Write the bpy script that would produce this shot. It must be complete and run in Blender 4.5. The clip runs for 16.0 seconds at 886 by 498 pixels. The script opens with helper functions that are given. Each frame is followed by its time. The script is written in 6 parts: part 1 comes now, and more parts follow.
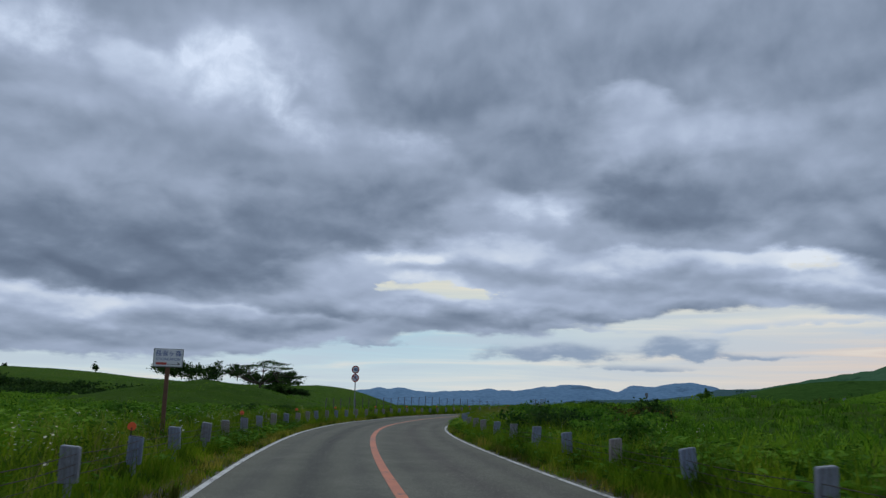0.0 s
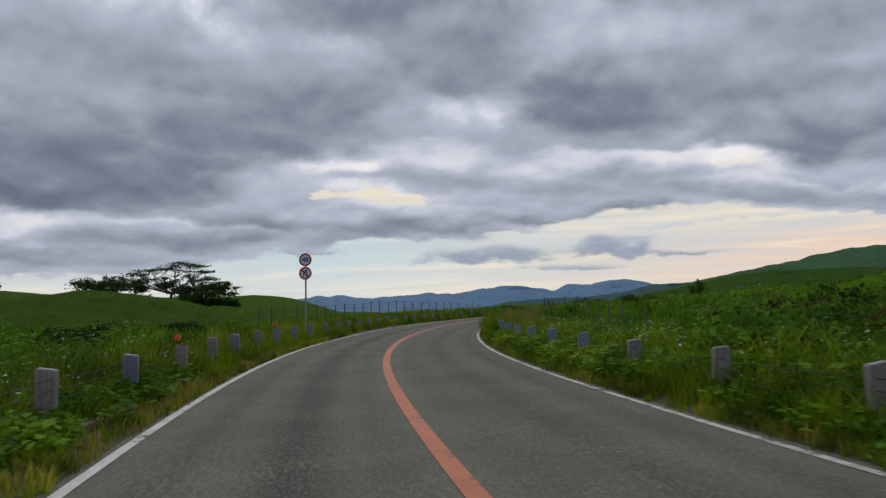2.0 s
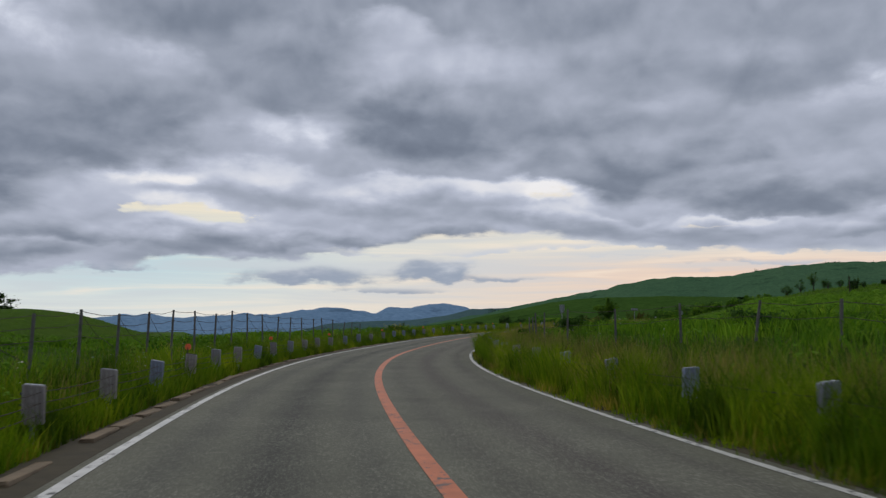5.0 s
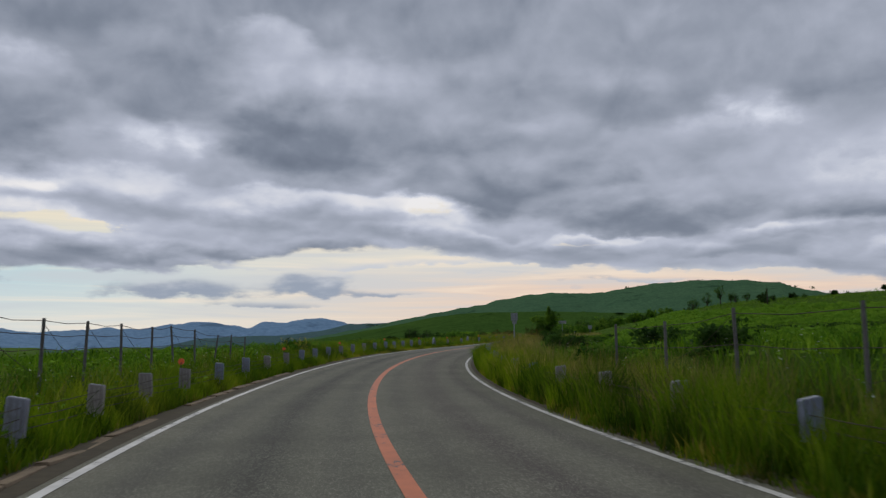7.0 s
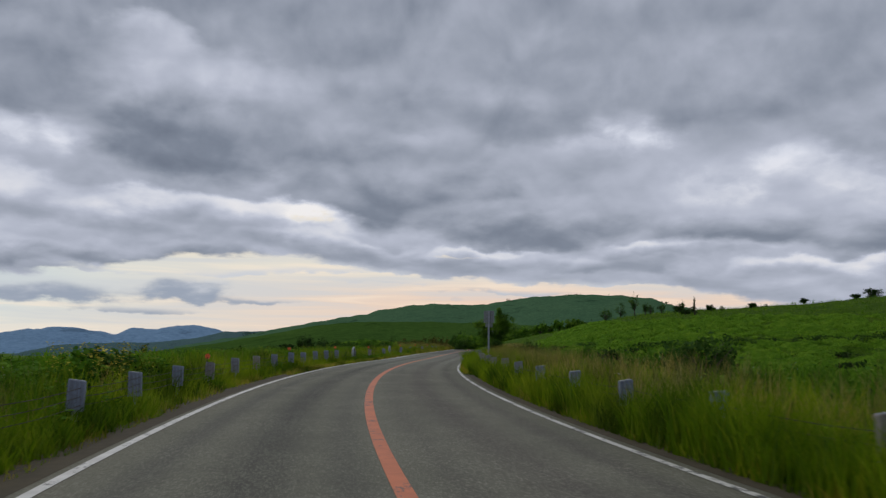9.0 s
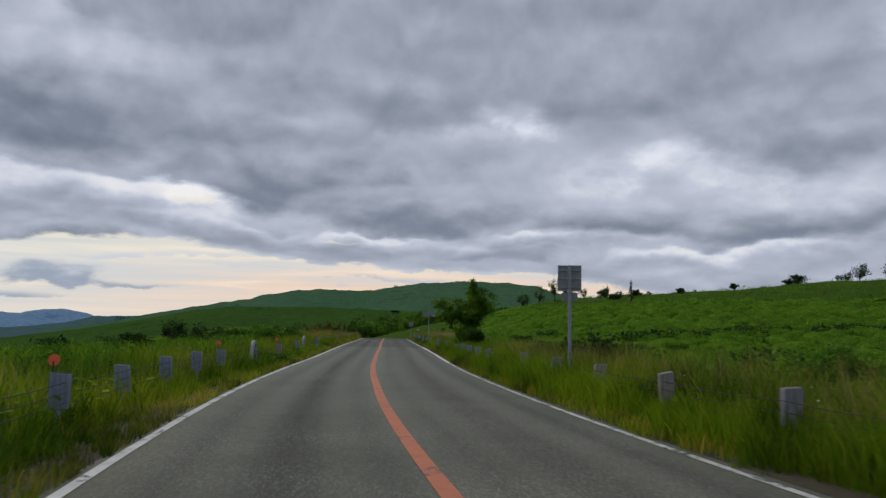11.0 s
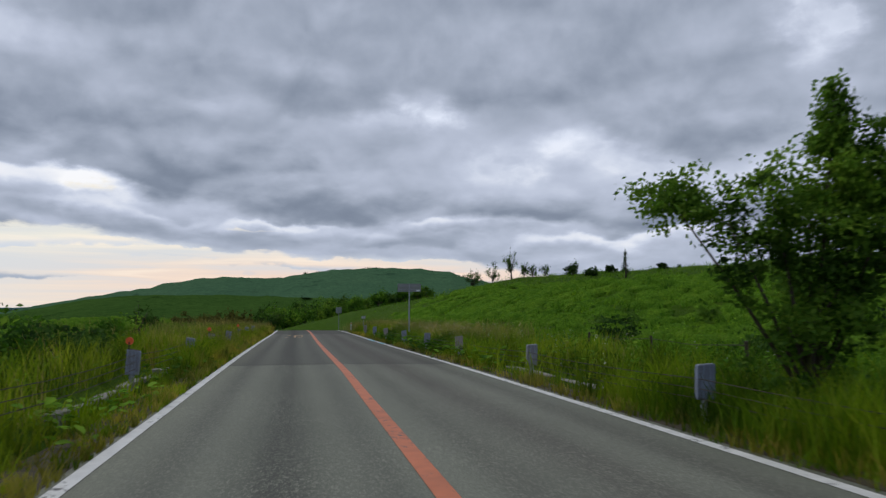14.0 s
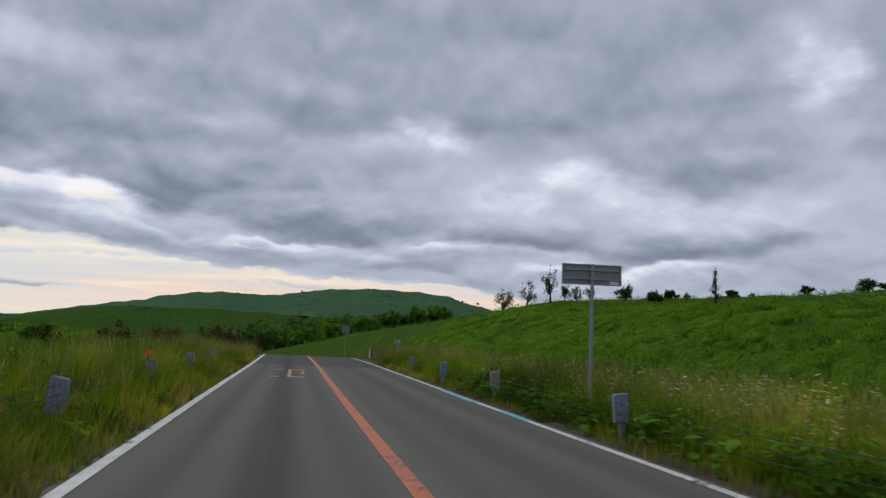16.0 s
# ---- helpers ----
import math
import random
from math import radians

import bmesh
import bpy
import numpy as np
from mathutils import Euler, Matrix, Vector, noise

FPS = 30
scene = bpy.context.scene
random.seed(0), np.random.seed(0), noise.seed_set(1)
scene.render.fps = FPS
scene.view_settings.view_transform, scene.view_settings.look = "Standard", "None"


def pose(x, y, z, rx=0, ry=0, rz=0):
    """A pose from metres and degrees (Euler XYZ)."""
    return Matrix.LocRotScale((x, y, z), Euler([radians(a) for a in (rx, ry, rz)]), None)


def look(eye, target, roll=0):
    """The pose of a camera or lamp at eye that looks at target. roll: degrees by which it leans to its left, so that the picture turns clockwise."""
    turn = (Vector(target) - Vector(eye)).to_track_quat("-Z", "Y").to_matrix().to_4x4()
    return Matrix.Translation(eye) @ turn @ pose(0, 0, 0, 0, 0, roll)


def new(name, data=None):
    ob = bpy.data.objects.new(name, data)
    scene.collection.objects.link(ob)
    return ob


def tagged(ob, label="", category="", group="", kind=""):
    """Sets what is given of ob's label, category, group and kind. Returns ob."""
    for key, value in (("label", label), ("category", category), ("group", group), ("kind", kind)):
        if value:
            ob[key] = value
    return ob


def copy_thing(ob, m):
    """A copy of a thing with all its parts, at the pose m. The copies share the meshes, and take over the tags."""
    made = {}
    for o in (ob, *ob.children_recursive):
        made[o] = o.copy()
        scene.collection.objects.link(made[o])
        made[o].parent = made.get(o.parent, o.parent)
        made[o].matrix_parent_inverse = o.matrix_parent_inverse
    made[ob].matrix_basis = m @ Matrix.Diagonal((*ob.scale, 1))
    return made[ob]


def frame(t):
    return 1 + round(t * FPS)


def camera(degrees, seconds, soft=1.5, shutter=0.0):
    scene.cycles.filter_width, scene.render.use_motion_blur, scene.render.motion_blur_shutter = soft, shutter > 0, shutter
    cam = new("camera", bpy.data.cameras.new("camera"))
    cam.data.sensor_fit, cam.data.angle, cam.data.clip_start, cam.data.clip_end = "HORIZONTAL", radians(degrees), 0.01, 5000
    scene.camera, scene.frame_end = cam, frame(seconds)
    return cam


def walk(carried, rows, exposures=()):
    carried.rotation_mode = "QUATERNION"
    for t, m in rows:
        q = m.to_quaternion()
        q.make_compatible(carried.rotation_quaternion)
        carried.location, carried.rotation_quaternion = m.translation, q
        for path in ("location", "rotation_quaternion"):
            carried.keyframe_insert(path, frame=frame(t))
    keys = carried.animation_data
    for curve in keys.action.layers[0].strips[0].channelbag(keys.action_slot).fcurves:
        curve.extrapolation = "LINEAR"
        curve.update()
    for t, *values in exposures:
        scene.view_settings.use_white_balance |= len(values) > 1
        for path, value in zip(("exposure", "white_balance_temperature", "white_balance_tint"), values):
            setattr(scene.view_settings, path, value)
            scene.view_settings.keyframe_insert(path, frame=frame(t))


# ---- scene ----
cam = camera(57.67, 16.0, soft=1.35, shutter=0.15)
PATH = [
    (0, (0.119, 0.018, 1.250), (0.119, 19.672, 4.955), 1.53),
    (0.5, (-0.746, 5.961, 1.228), (-0.390, 25.631, 4.826), 1.58),
    (1, (-1.491, 11.968, 1.223), (-0.738, 31.719, 4.280), 0.83),
    (1.5, (-2.259, 17.969, 1.201), (-1.021, 37.824, 3.260), 0.03),
    (2, (-2.877, 23.975, 1.191), (-1.267, 43.861, 2.589), -0.92),
    (2.5, (-3.392, 29.943, 1.179), (-1.311, 49.776, 2.704), -0.74),
    (3, (-3.722, 35.904, 1.152), (-1.156, 55.653, 2.997), -0.64),
    (3.5, (-3.807, 41.880, 1.128), (-0.465, 61.504, 3.059), -0.97),
    (4, (-3.680, 47.847, 1.112), (0.525, 67.307, 3.010), -0.78),
    (4.2, (-3.591, 50.195, 1.101), (0.968, 69.576, 2.993), -0.65),
    (4.5, (-3.391, 53.687, 1.086), (1.694, 72.936, 2.981), -0.25),
    (5, (-2.931, 59.469, 1.071), (3.006, 78.471, 2.990), 0.02),
    (5.5, (-2.273, 65.214, 1.069), (4.468, 83.942, 3.026), -0.28),
    (6, (-1.342, 70.920, 1.079), (6.134, 89.362, 3.085), -1.39),
    (6.3, (-0.660, 74.329, 1.089), (7.206, 92.603, 3.130), -2.04),
    (6.5, (-0.158, 76.595, 1.095), (7.932, 94.769, 3.163), -0.93),
    (7, (1.192, 82.252, 1.104), (9.920, 100.100, 3.395), 0.0),
    (7.5, (2.802, 87.871, 1.117), (12.154, 105.376, 3.586), 0.52),
    (8, (4.628, 93.553, 1.123), (14.624, 110.684, 3.700), 0.85),
    (8.5, (6.743, 99.281, 1.144), (17.352, 116.033, 3.760), 1.03),
    (9, (9.108, 105.052, 1.184), (20.335, 121.403, 3.747), 0.76),
    (9.2, (10.060, 107.361, 1.211), (21.652, 123.471, 3.676), 0.12),
    (9.5, (11.495, 110.788, 1.264), (23.522, 126.594, 3.613), -0.17),
    (10, (14.046, 116.331, 1.370), (26.639, 131.708, 3.592), -0.12),
    (10.5, (16.923, 121.653, 1.480), (29.974, 136.649, 3.668), 0.19),
    (11, (20.116, 126.822, 1.581), (33.564, 141.451, 3.850), 0.93),
    (11.3, (22.138, 129.902, 1.631), (35.814, 144.297, 4.033), 1.29),
    (11.5, (23.512, 131.961, 1.661), (37.343, 146.180, 4.213), 0.47),
    (12, (26.995, 137.092, 1.734), (41.182, 150.970, 4.208), -0.08),
    (12.5, (30.562, 142.085, 1.824), (44.969, 155.728, 4.336), -0.15),
    (13, (34.221, 146.964, 1.924), (48.745, 160.463, 4.542), 0.1),
    (13.5, (38.004, 151.743, 2.000), (52.683, 165.100, 4.474), 0.05),
    (14, (41.786, 156.420, 2.044), (56.819, 169.464, 4.005), -0.04),
    (14.5, (45.615, 161.230, 2.127), (60.933, 173.961, 3.945), 0.04),
    (15, (49.532, 166.133, 2.251), (64.955, 178.705, 4.272), 0.05),
    (15.5, (53.462, 171.121, 2.369), (68.696, 183.867, 4.703), 1.33),
    (16, (57.476, 176.105, 2.430), (72.463, 189.095, 5.005), 2.5),
]
walk(cam, [(t, look(eye, target, roll)) for t, eye, target, roll in PATH],
     exposures=[(0.0, -0.2, 5870, 6), (1.0, -0.22, 5970, 6), (1.5, -0.15, 6320, 8), (2.0, -0.08, 6670, 10), (4.0, -0.06, 6570, 10), (7.0, -0.10, 6620, 10),
                (9.0, -0.06, 6670, 10), (12.5, 0.0, 6520, 9), (13.9, 0.09, 6430, 9), (14.5, 0.12, 6270, 8), (15.2, 0.10, 6440, 9), (16.0, 0.05, 6520, 9)])

# ---------------------------------------------------------------- world and light
SUN_AZ, SUN_EL = -10.0, 58.0          # compass degrees to the right of +y, and height


def world_sky():
    w = bpy.data.worlds.new("cloudy_sky")
    scene.world = w
    w.use_nodes = True
    nt = w.node_tree
    nt.nodes.clear()
    N, L = nt.nodes.new, nt.links.new

    def sock(node, i, v):
        if isinstance(v, bpy.types.NodeSocket):
            L(v, node.inputs[i])
        elif v is not None:
            node.inputs[i].default_value = v

    def M(op, a, b=None, c=None, clamp=False):
        n = N("ShaderNodeMath")
        n.operation, n.use_clamp = op, clamp
        for i, v in enumerate((a, b, c)):
            sock(n, i, v)
        return n.outputs[0]

    def V(op, a, b=None):
        n = N("ShaderNodeVectorMath")
        n.operation = op
        sock(n, 0, a)
        sock(n, 1, b)
        return n.outputs["Value"] if op == "DOT_PRODUCT" else n.outputs[0]

    def XYZ(x, y, z=0.0):
        n = N("ShaderNodeCombineXYZ")
        for i, v in enumerate((x, y, z)):
            sock(n, i, v)
        return n.outputs[0]

    def fbm(vec, scale, detail, rough, dist=0.0):
        n = N("ShaderNodeTexNoise")
        L(vec, n.inputs["Vector"])
        n.inputs["Scale"].default_value = scale
        n.inputs["Detail"].default_value = detail
        n.inputs["Roughness"].default_value = rough
        n.inputs["Distortion"].default_value = dist
        return n.outputs[0], n.outputs[1]

    def mixc(f, a, b):
        n = N("ShaderNodeMix")
        n.data_type = "RGBA"
        sock(n, 0, f)
        for i, v in ((6, a), (7, b)):
            if isinstance(v, bpy.types.NodeSocket):
                L(v, n.inputs[i])
            else:
                n.inputs[i].default_value = (*v, 1)
        return n.outputs[2]

    def step(x, lo, hi, a=0.0, b=1.0):
        n = N("ShaderNodeMapRange")
        n.interpolation_type = "SMOOTHSTEP"
        for i, v in enumerate((x, lo, hi, a, b)):
            sock(n, i, v)
        return n.outputs[0]

    tc = N("ShaderNodeTexCoord")
    way = V("NORMALIZE", tc.outputs["Generated"])
    sep = N("ShaderNodeSeparateXYZ")
    L(way, sep.inputs[0])
    x, y, z = sep.outputs
    az = M("MULTIPLY", M("ARCTAN2", x, y), 57.29578)
    el = M("MULTIPLY", M("ARCSINE", z), 57.29578)
    # cloud shapes: drawn out along the horizon when low, rounder overhead
    rise = M("LOGARITHM", M("ADD", M("MAXIMUM", el, 0.0), 4.0), 2.71828)
    deck = XYZ(M("MULTIPLY", az, 0.048), M("MULTIPLY", rise, 1.22), 0.0)
    big, _ = fbm(deck, 2.0, 3.0, 0.5, 0.4)
    mid, _ = fbm(V("ADD", deck, (7.0, 3.0, 0.0)), 4.2, 5.0, 0.45, 0.25)
    over, _ = fbm(V("ADD", deck, (7.0, 3.07, 0.0)), 4.2, 3.0, 0.42, 0.25)
    relief = M("SUBTRACT", mid, over)
    # soft uneven outlines for the clouds
    flat = XYZ(M("MULTIPLY", az, 0.075), M("MULTIPLY", el, 0.15), 0.0)
    frac, warp = fbm(flat, 1.9, 6.0, 0.52)
    warp = V("MULTIPLY", V("SUBTRACT", warp, (0.5, 0.5, 0.5)), (9.0, 4.4, 0.0))
    here = V("ADD", XYZ(az, el, 0.0), warp)
    near = V("ADD", XYZ(az, el, 0.0), V("MULTIPLY", warp, (0.55, 0.20, 0.0)))
    lump = M("SUBTRACT", mid, 0.5)

    # the deck itself, greyer overhead
    tones = [M("MULTIPLY_ADD", M("SUBTRACT", big, 0.5), 0.34, step(el, 9.0, 17.0, 0.50, 0.36))]

    def heap(a, e, w, h, low, high):
        """One cloud round a direction: its base has the tone low, its top the tone high."""
        o = V("MULTIPLY", V("SUBTRACT", here, (a, e, 0.0)), (1.0 / w, 1.0 / h, 0.0))
        q = M("MULTIPLY_ADD", lump, 0.9, V("DOT_PRODUCT", o, o))
        part_of = N("ShaderNodeSeparateXYZ")
        L(o, part_of.inputs[0])
        shade = step(M("MULTIPLY_ADD", lump, 1.1, part_of.outputs[1]), -0.75, 0.85, low, high)
        cover_of = step(q, 1.25, 0.30)
        n = N("ShaderNodeMix")
        for i, v in ((0, cover_of), (2, tones[0]), (3, shade)):
            sock(n, i, v)
        tones[0] = n.outputs[0]

    fine, _ = fbm(V("ADD", deck, (1.0, 9.0, 0.0)), 9.0, 5.0, 0.55, 0.3)
    torn = M("MULTIPLY_ADD", M("SUBTRACT", fine, 0.5), 1.5, lump)

    def gap(a, e, w, h, k):
        """A thin bright place in the deck, ragged all over."""
        o = V("MULTIPLY", V("SUBTRACT", here, (a, e, 0.0)), (1.0 / w, 1.0 / h, 0.0))
        g = M("POWER", 0.36788, M("MAXIMUM", M("MULTIPLY_ADD", torn, 1.5, V("DOT_PRODUCT", o, o)), 0.0))
        tones[0] = M("MULTIPLY_ADD", g, k, tones[0])

    # overhead
    heap(22, 23.5, 14, 5, 0.30, 0.38)
    heap(1, 22, 8, 5, 0.20, 0.36)
    heap(6, 17.5, 6, 3, 0.22, 0.38)
    heap(27, 17.5, 8, 2.6, 0.30, 0.46)
    heap(41, 17.5, 11, 3, 0.26, 0.44)
    heap(55, 18.8, 10, 3, 0.28, 0.44)
    heap(67, 14.5, 7, 3.2, 0.26, 0.46)
    heap(13.5, 20.8, 4, 1.6, 0.42, 0.62)
    # the torn bright places on the left
    heap(-22, 20.5, 3.5, 2.2, 0.42, 0.62)
    heap(-26.5, 17.5, 6, 2.2, 0.34, 0.52)
    # the great dark mass and its neighbours
    heap(-21, 11.2, 15, 5.4, 0.06, 0.46)
    heap(-7.5, 13.8, 8.5, 3.4, 0.14, 0.40)
    heap(17, 16.0, 8, 5.0, 0.08, 0.66)
    heap(25, 14.6, 7, 3.0, 0.20, 0.46)
    heap(31, 11.2, 9.5, 2.4, 0.14, 0.44)
    heap(41, 9.3, 9, 1.7, 0.18, 0.52)
    # the lighter band below
    heap(5, 9.8, 9, 1.8, 0.38, 0.74)
    heap(15.5, 9.3, 8, 1.5, 0.40, 0.80)
    heap(22.5, 9.6, 5, 1.4, 0.45, 0.86)
    # low layers over the land
    heap(-25, 5.2, 9, 1.7, 0.34, 0.80)
    heap(-14, 4.9, 6, 1.3, 0.30, 0.70)
    heap(-8, 6.4, 6.5, 1.2, 0.24, 0.50)
    heap(2, 6.3, 11, 1.1, 0.30, 0.66)
    heap(14, 6.5, 9, 1.0, 0.22, 0.60)
    heap(28, 7.4, 9, 0.9, 0.42, 0.68)
    heap(37, 7.2, 6, 0.7, 0.45, 0.80)
    heap(46, 6.6, 8, 0.8, 0.40, 0.64)
    heap(52, 7.4, 8, 0.8, 0.42, 0.80)
    heap(56.5, 8.6, 8, 1.3, 0.22, 0.52)
    heap(66, 8.4, 8.5, 1.7, 0.20, 0.52)
    heap(62, 6.0, 9, 0.8, 0.50, 0.84)
    # thin places that let the light through
    gap(-29, 22.6, 3.6, 2.3, 0.50)
    gap(-15.5, 21.9, 5.4, 2.6, 0.58)
    gap(-10, 18.8, 3.2, 1.6, 0.30)
    gap(-3, 18.0, 3.0, 1.2, 0.32)
    gap(4.6, 13.5, 2.3, 1.1, 0.36)
    gap(8.4, 13.9, 1.7, 1.0, 0.38)
    gap(-3.8, 10.5, 2.2, 1.0, 0.40)
    gap(-0.6, 8.1, 4.6, 1.0, 0.34)
    gap(-1.2, 10.2, 1.6, 0.8, 0.34)
    gap(25.0, 9.5, 2.0, 1.3, 0.40)
    gap(20.5, 9.4, 2.6, 0.8, 0.20)
    gap(32.3, 15.3, 3.0, 1.0, 0.18)
    gap(45, 14.2, 4.2, 1.1, 0.20)
    gap(48, 15.4, 3.0, 1.2, 0.44)
    gap(53, 11.6, 4.6, 1.4, 0.28)
    gap(58.3, 12.6, 3.0, 1.2, 0.32)
    gap(63.2, 11.6, 2.6, 1.4, 0.22)
    gap(74.6, 18.9, 2.2, 3.4, 0.38)
    gap(68, 9.8, 6.0, 1.0, 0.18)
    # where the cloud deck ends above the horizon, all round
    edge = M("MULTIPLY_ADD", step(az, -20.0, 2.0), 2.4, 2.35)
    edge = M("MULTIPLY_ADD", step(az, 5.0, 20.0), 1.8, edge)
    edge = M("MULTIPLY_ADD", step(az, 22.0, 40.0), -1.4, edge)
    edge = M("MULTIPLY_ADD", step(az, 46.0, 64.0), -2.6, edge)
    rag, _ = fbm(XYZ(M("MULTIPLY", az, 0.22), M("MULTIPLY", el, 0.62), 5.0), 1.5, 6.0, 0.55)
    rag = M("SUBTRACT", rag, 0.5)
    nsep = N("ShaderNodeSeparateXYZ")
    L(near, nsep.inputs[0])
    over_edge = M("MULTIPLY_ADD", rag, 0.9, M("SUBTRACT", nsep.outputs[1], edge))
    base_shade = M("POWER", 0.36788, M("POWER", M("DIVIDE", M("SUBTRACT", over_edge, 0.75), 0.65), 2.0))
    tone = M("MULTIPLY_ADD", relief, 0.40, M("MULTIPLY_ADD", torn, 0.10, tones[0]))
    tone = M("MULTIPLY_ADD", base_shade, -0.06, tone)
    ramp = N("ShaderNodeValToRGB")
    L(tone, ramp.inputs[0])
    cr = ramp.color_ramp
    cr.elements[0].position, cr.elements[0].color = 0.0, (0.148, 0.178, 0.239, 1)
    cr.elements[1].position, cr.elements[1].color = 1.0, (0.867, 0.900, 1.009, 1)
    for p, c in ((0.18, (0.212, 0.248, 0.321, 1)), (0.38, (0.330, 0.370, 0.458, 1)), (0.58, (0.463, 0.505, 0.618, 1)), (0.78, (0.650, 0.695, 0.814, 1))):
        e = cr.elements.new(p)
        e.color = c
    cloud = ramp.outputs[0]

    # clear air low over the land: the real sky, paled by evening haze
    sky = N("ShaderNodeTexSky")
    sky.sky_type, sky.sun_disc = "NISHITA", False
    sky.sun_elevation, sky.sun_rotation = radians(SUN_EL), radians(SUN_AZ)
    sky.altitude, sky.air_density, sky.dust_density = 1500, 1.0, 2.0
    air = V("SCALE", sky.outputs[0])
    air.node.inputs["Scale"].default_value = 0.06
    peach = M("POWER", 0.36788, M("POWER", M("DIVIDE", M("SUBTRACT", az, 42.0), 24.0), 2.0))
    low = mixc(M("MULTIPLY", peach, step(el, 6.4, 3.2)), mixc(step(az, -4.0, 18.0), (0.77, 0.83, 0.83), (0.84, 0.83, 0.78)), (0.98, 0.69, 0.53))
    cyan = M("POWER", 0.36788, M("POWER", M("DIVIDE", M("ADD", az, 6.0), 15.0), 2.0))
    low = mixc(M("MULTIPLY", cyan, step(el, 1.0, 4.5)), low, (0.56, 0.76, 0.84))
    clear = mixc(0.82, air, low)
    warm = M("POWER", 0.36788, M("POWER", M("DIVIDE", M("SUBTRACT", el, 8.5), 2.5), 2.0))
    clear = mixc(M("MULTIPLY", warm, 0.8), clear, (0.94, 0.82, 0.62))

    veil, _ = fbm(XYZ(M("MULTIPLY", az, 0.05), M("MULTIPLY", el, 0.85), 2.0), 1.2, 5.0, 0.55, 0.4)
    clear = mixc(M("MULTIPLY", step(veil, 0.42, 0.64), 0.6), clear, (0.60, 0.645, 0.70))
    clear = mixc(M("MULTIPLY", step(veil, 0.48, 0.32), 0.5), clear, (0.99, 0.85, 0.70))
    # single low clouds under the deck, and the gaps in it
    cover = [M("MINIMUM", M("MAXIMUM", M("MULTIPLY_ADD", over_edge, 1.3, 0.5), 0.0), 1.6)]

    rag2, _ = fbm(XYZ(M("MULTIPLY", az, 0.30), M("MULTIPLY", el, 0.75), 9.0), 1.3, 5.0, 0.58)
    pa = M("MULTIPLY_ADD", M("SUBTRACT", rag2, 0.5), 4.5, nsep.outputs[0])
    pe = M("MULTIPLY_ADD", rag, 1.3, nsep.outputs[1])

    def patch(a, e, w, h, k):
        """One cloud with a flat base (k > 0), or a gap (k < 0)."""
        dx = M("DIVIDE", M("SUBTRACT", pa, a), w)
        dy = M("DIVIDE", M("SUBTRACT", pe, e), h)
        dy = M("MAXIMUM", dy, M("MULTIPLY", dy, -1.7 if k > 0 else -1.0))
        q = M("MULTIPLY_ADD", dx, dx, M("MULTIPLY", dy, dy))
        cover[0] = M("MULTIPLY_ADD", M("POWER", 0.36788, q), k, cover[0])

    patch(17.0, 3.8, 2.6, 0.95, 1.35)
    patch(8.0, 3.4, 4.8, 0.80, 1.0)
    patch(-4.5, 3.8, 1.8, 0.5, 0.95)
    patch(20.8, 5.2, 2.6, 0.28, 0.7)
    patch(30.0, 4.9, 5.0, 0.22, 0.5)
    patch(26.0, 5.5, 6.0, 0.35, 0.6)
    patch(14.0, 2.6, 5.0, 0.25, 0.45)
    patch(33.0, 4.0, 4.0, 0.2, 0.4)
    patch(12.0, 5.1, 4.0, 0.18, 0.5)
    patch(38.0, 4.3, 7.0, 0.24, 0.6)
    patch(35.0, 5.7, 6.0, 0.32, 0.85)
    patch(45.0, 5.0, 6.0, 0.28, 0.7)
    patch(22.0, 3.3, 4.5, 0.26, 0.6)
    patch(29.0, 6.1, 3.5, 0.3, 0.7)
    patch(-4.6, 7.9, 1.2, 0.50, -1.3)
    patch(-2.0, 8.1, 2.4, 0.58, -1.5)
    patch(1.0, 7.7, 2.2, 0.60, -1.5)
    patch(2.8, 7.4, 1.2, 0.40, -1.1)
    patch(25.2, 9.3, 1.3, 0.9, -1.1)
    patch(36.0, 6.9, 4.0, 0.24, -1.1)
    mask = step(M("MULTIPLY_ADD", rag, 1.3, cover[0]), 0.22, 0.82)
    shade = mixc(step(M("MULTIPLY_ADD", rag, 2.2, M("MULTIPLY", M("SUBTRACT", el, 4.1), 0.5)), -0.4, 0.6), (0.33, 0.385, 0.485), (0.62, 0.655, 0.72))
    deckc = mixc(step(over_edge, -0.5, 0.2), shade, cloud)
    glow = M("MULTIPLY", step(tone, 0.62, 1.0), step(el, 15.0, 8.0))
    deckc = mixc(M("MULTIPLY", glow, 0.5), deckc, (0.92, 0.86, 0.76))
    final = mixc(mask, clear, deckc)
    # below the horizon the light that the ground would send back
    final = mixc(step(el, -3.0, -0.5), (0.05, 0.07, 0.04), final)
    bg = N("ShaderNodeBackground")
    L(final, bg.inputs[0])
    bg.inputs[1].default_value = 1.0
    out = N("ShaderNodeOutputWorld")
    L(bg.outputs[0], out.inputs[0])
    w.cycles.sampling_method = "MANUAL"
    w.cycles.sample_map_resolution = 512


world_sky()
sun = new("sun", bpy.data.lights.new("sun", "SUN"))
sun.data.energy, sun.data.angle, sun.data.color = 1.05, radians(60), (1.0, 0.94, 0.84)
sun.matrix_world = look((0, 0, 60), Vector((0, 0, 60)) + Vector((-math.sin(radians(SUN_AZ)) * math.cos(radians(SUN_EL)),
                        -math.cos(radians(SUN_AZ)) * math.cos(radians(SUN_EL)), -math.sin(radians(SUN_EL)))))


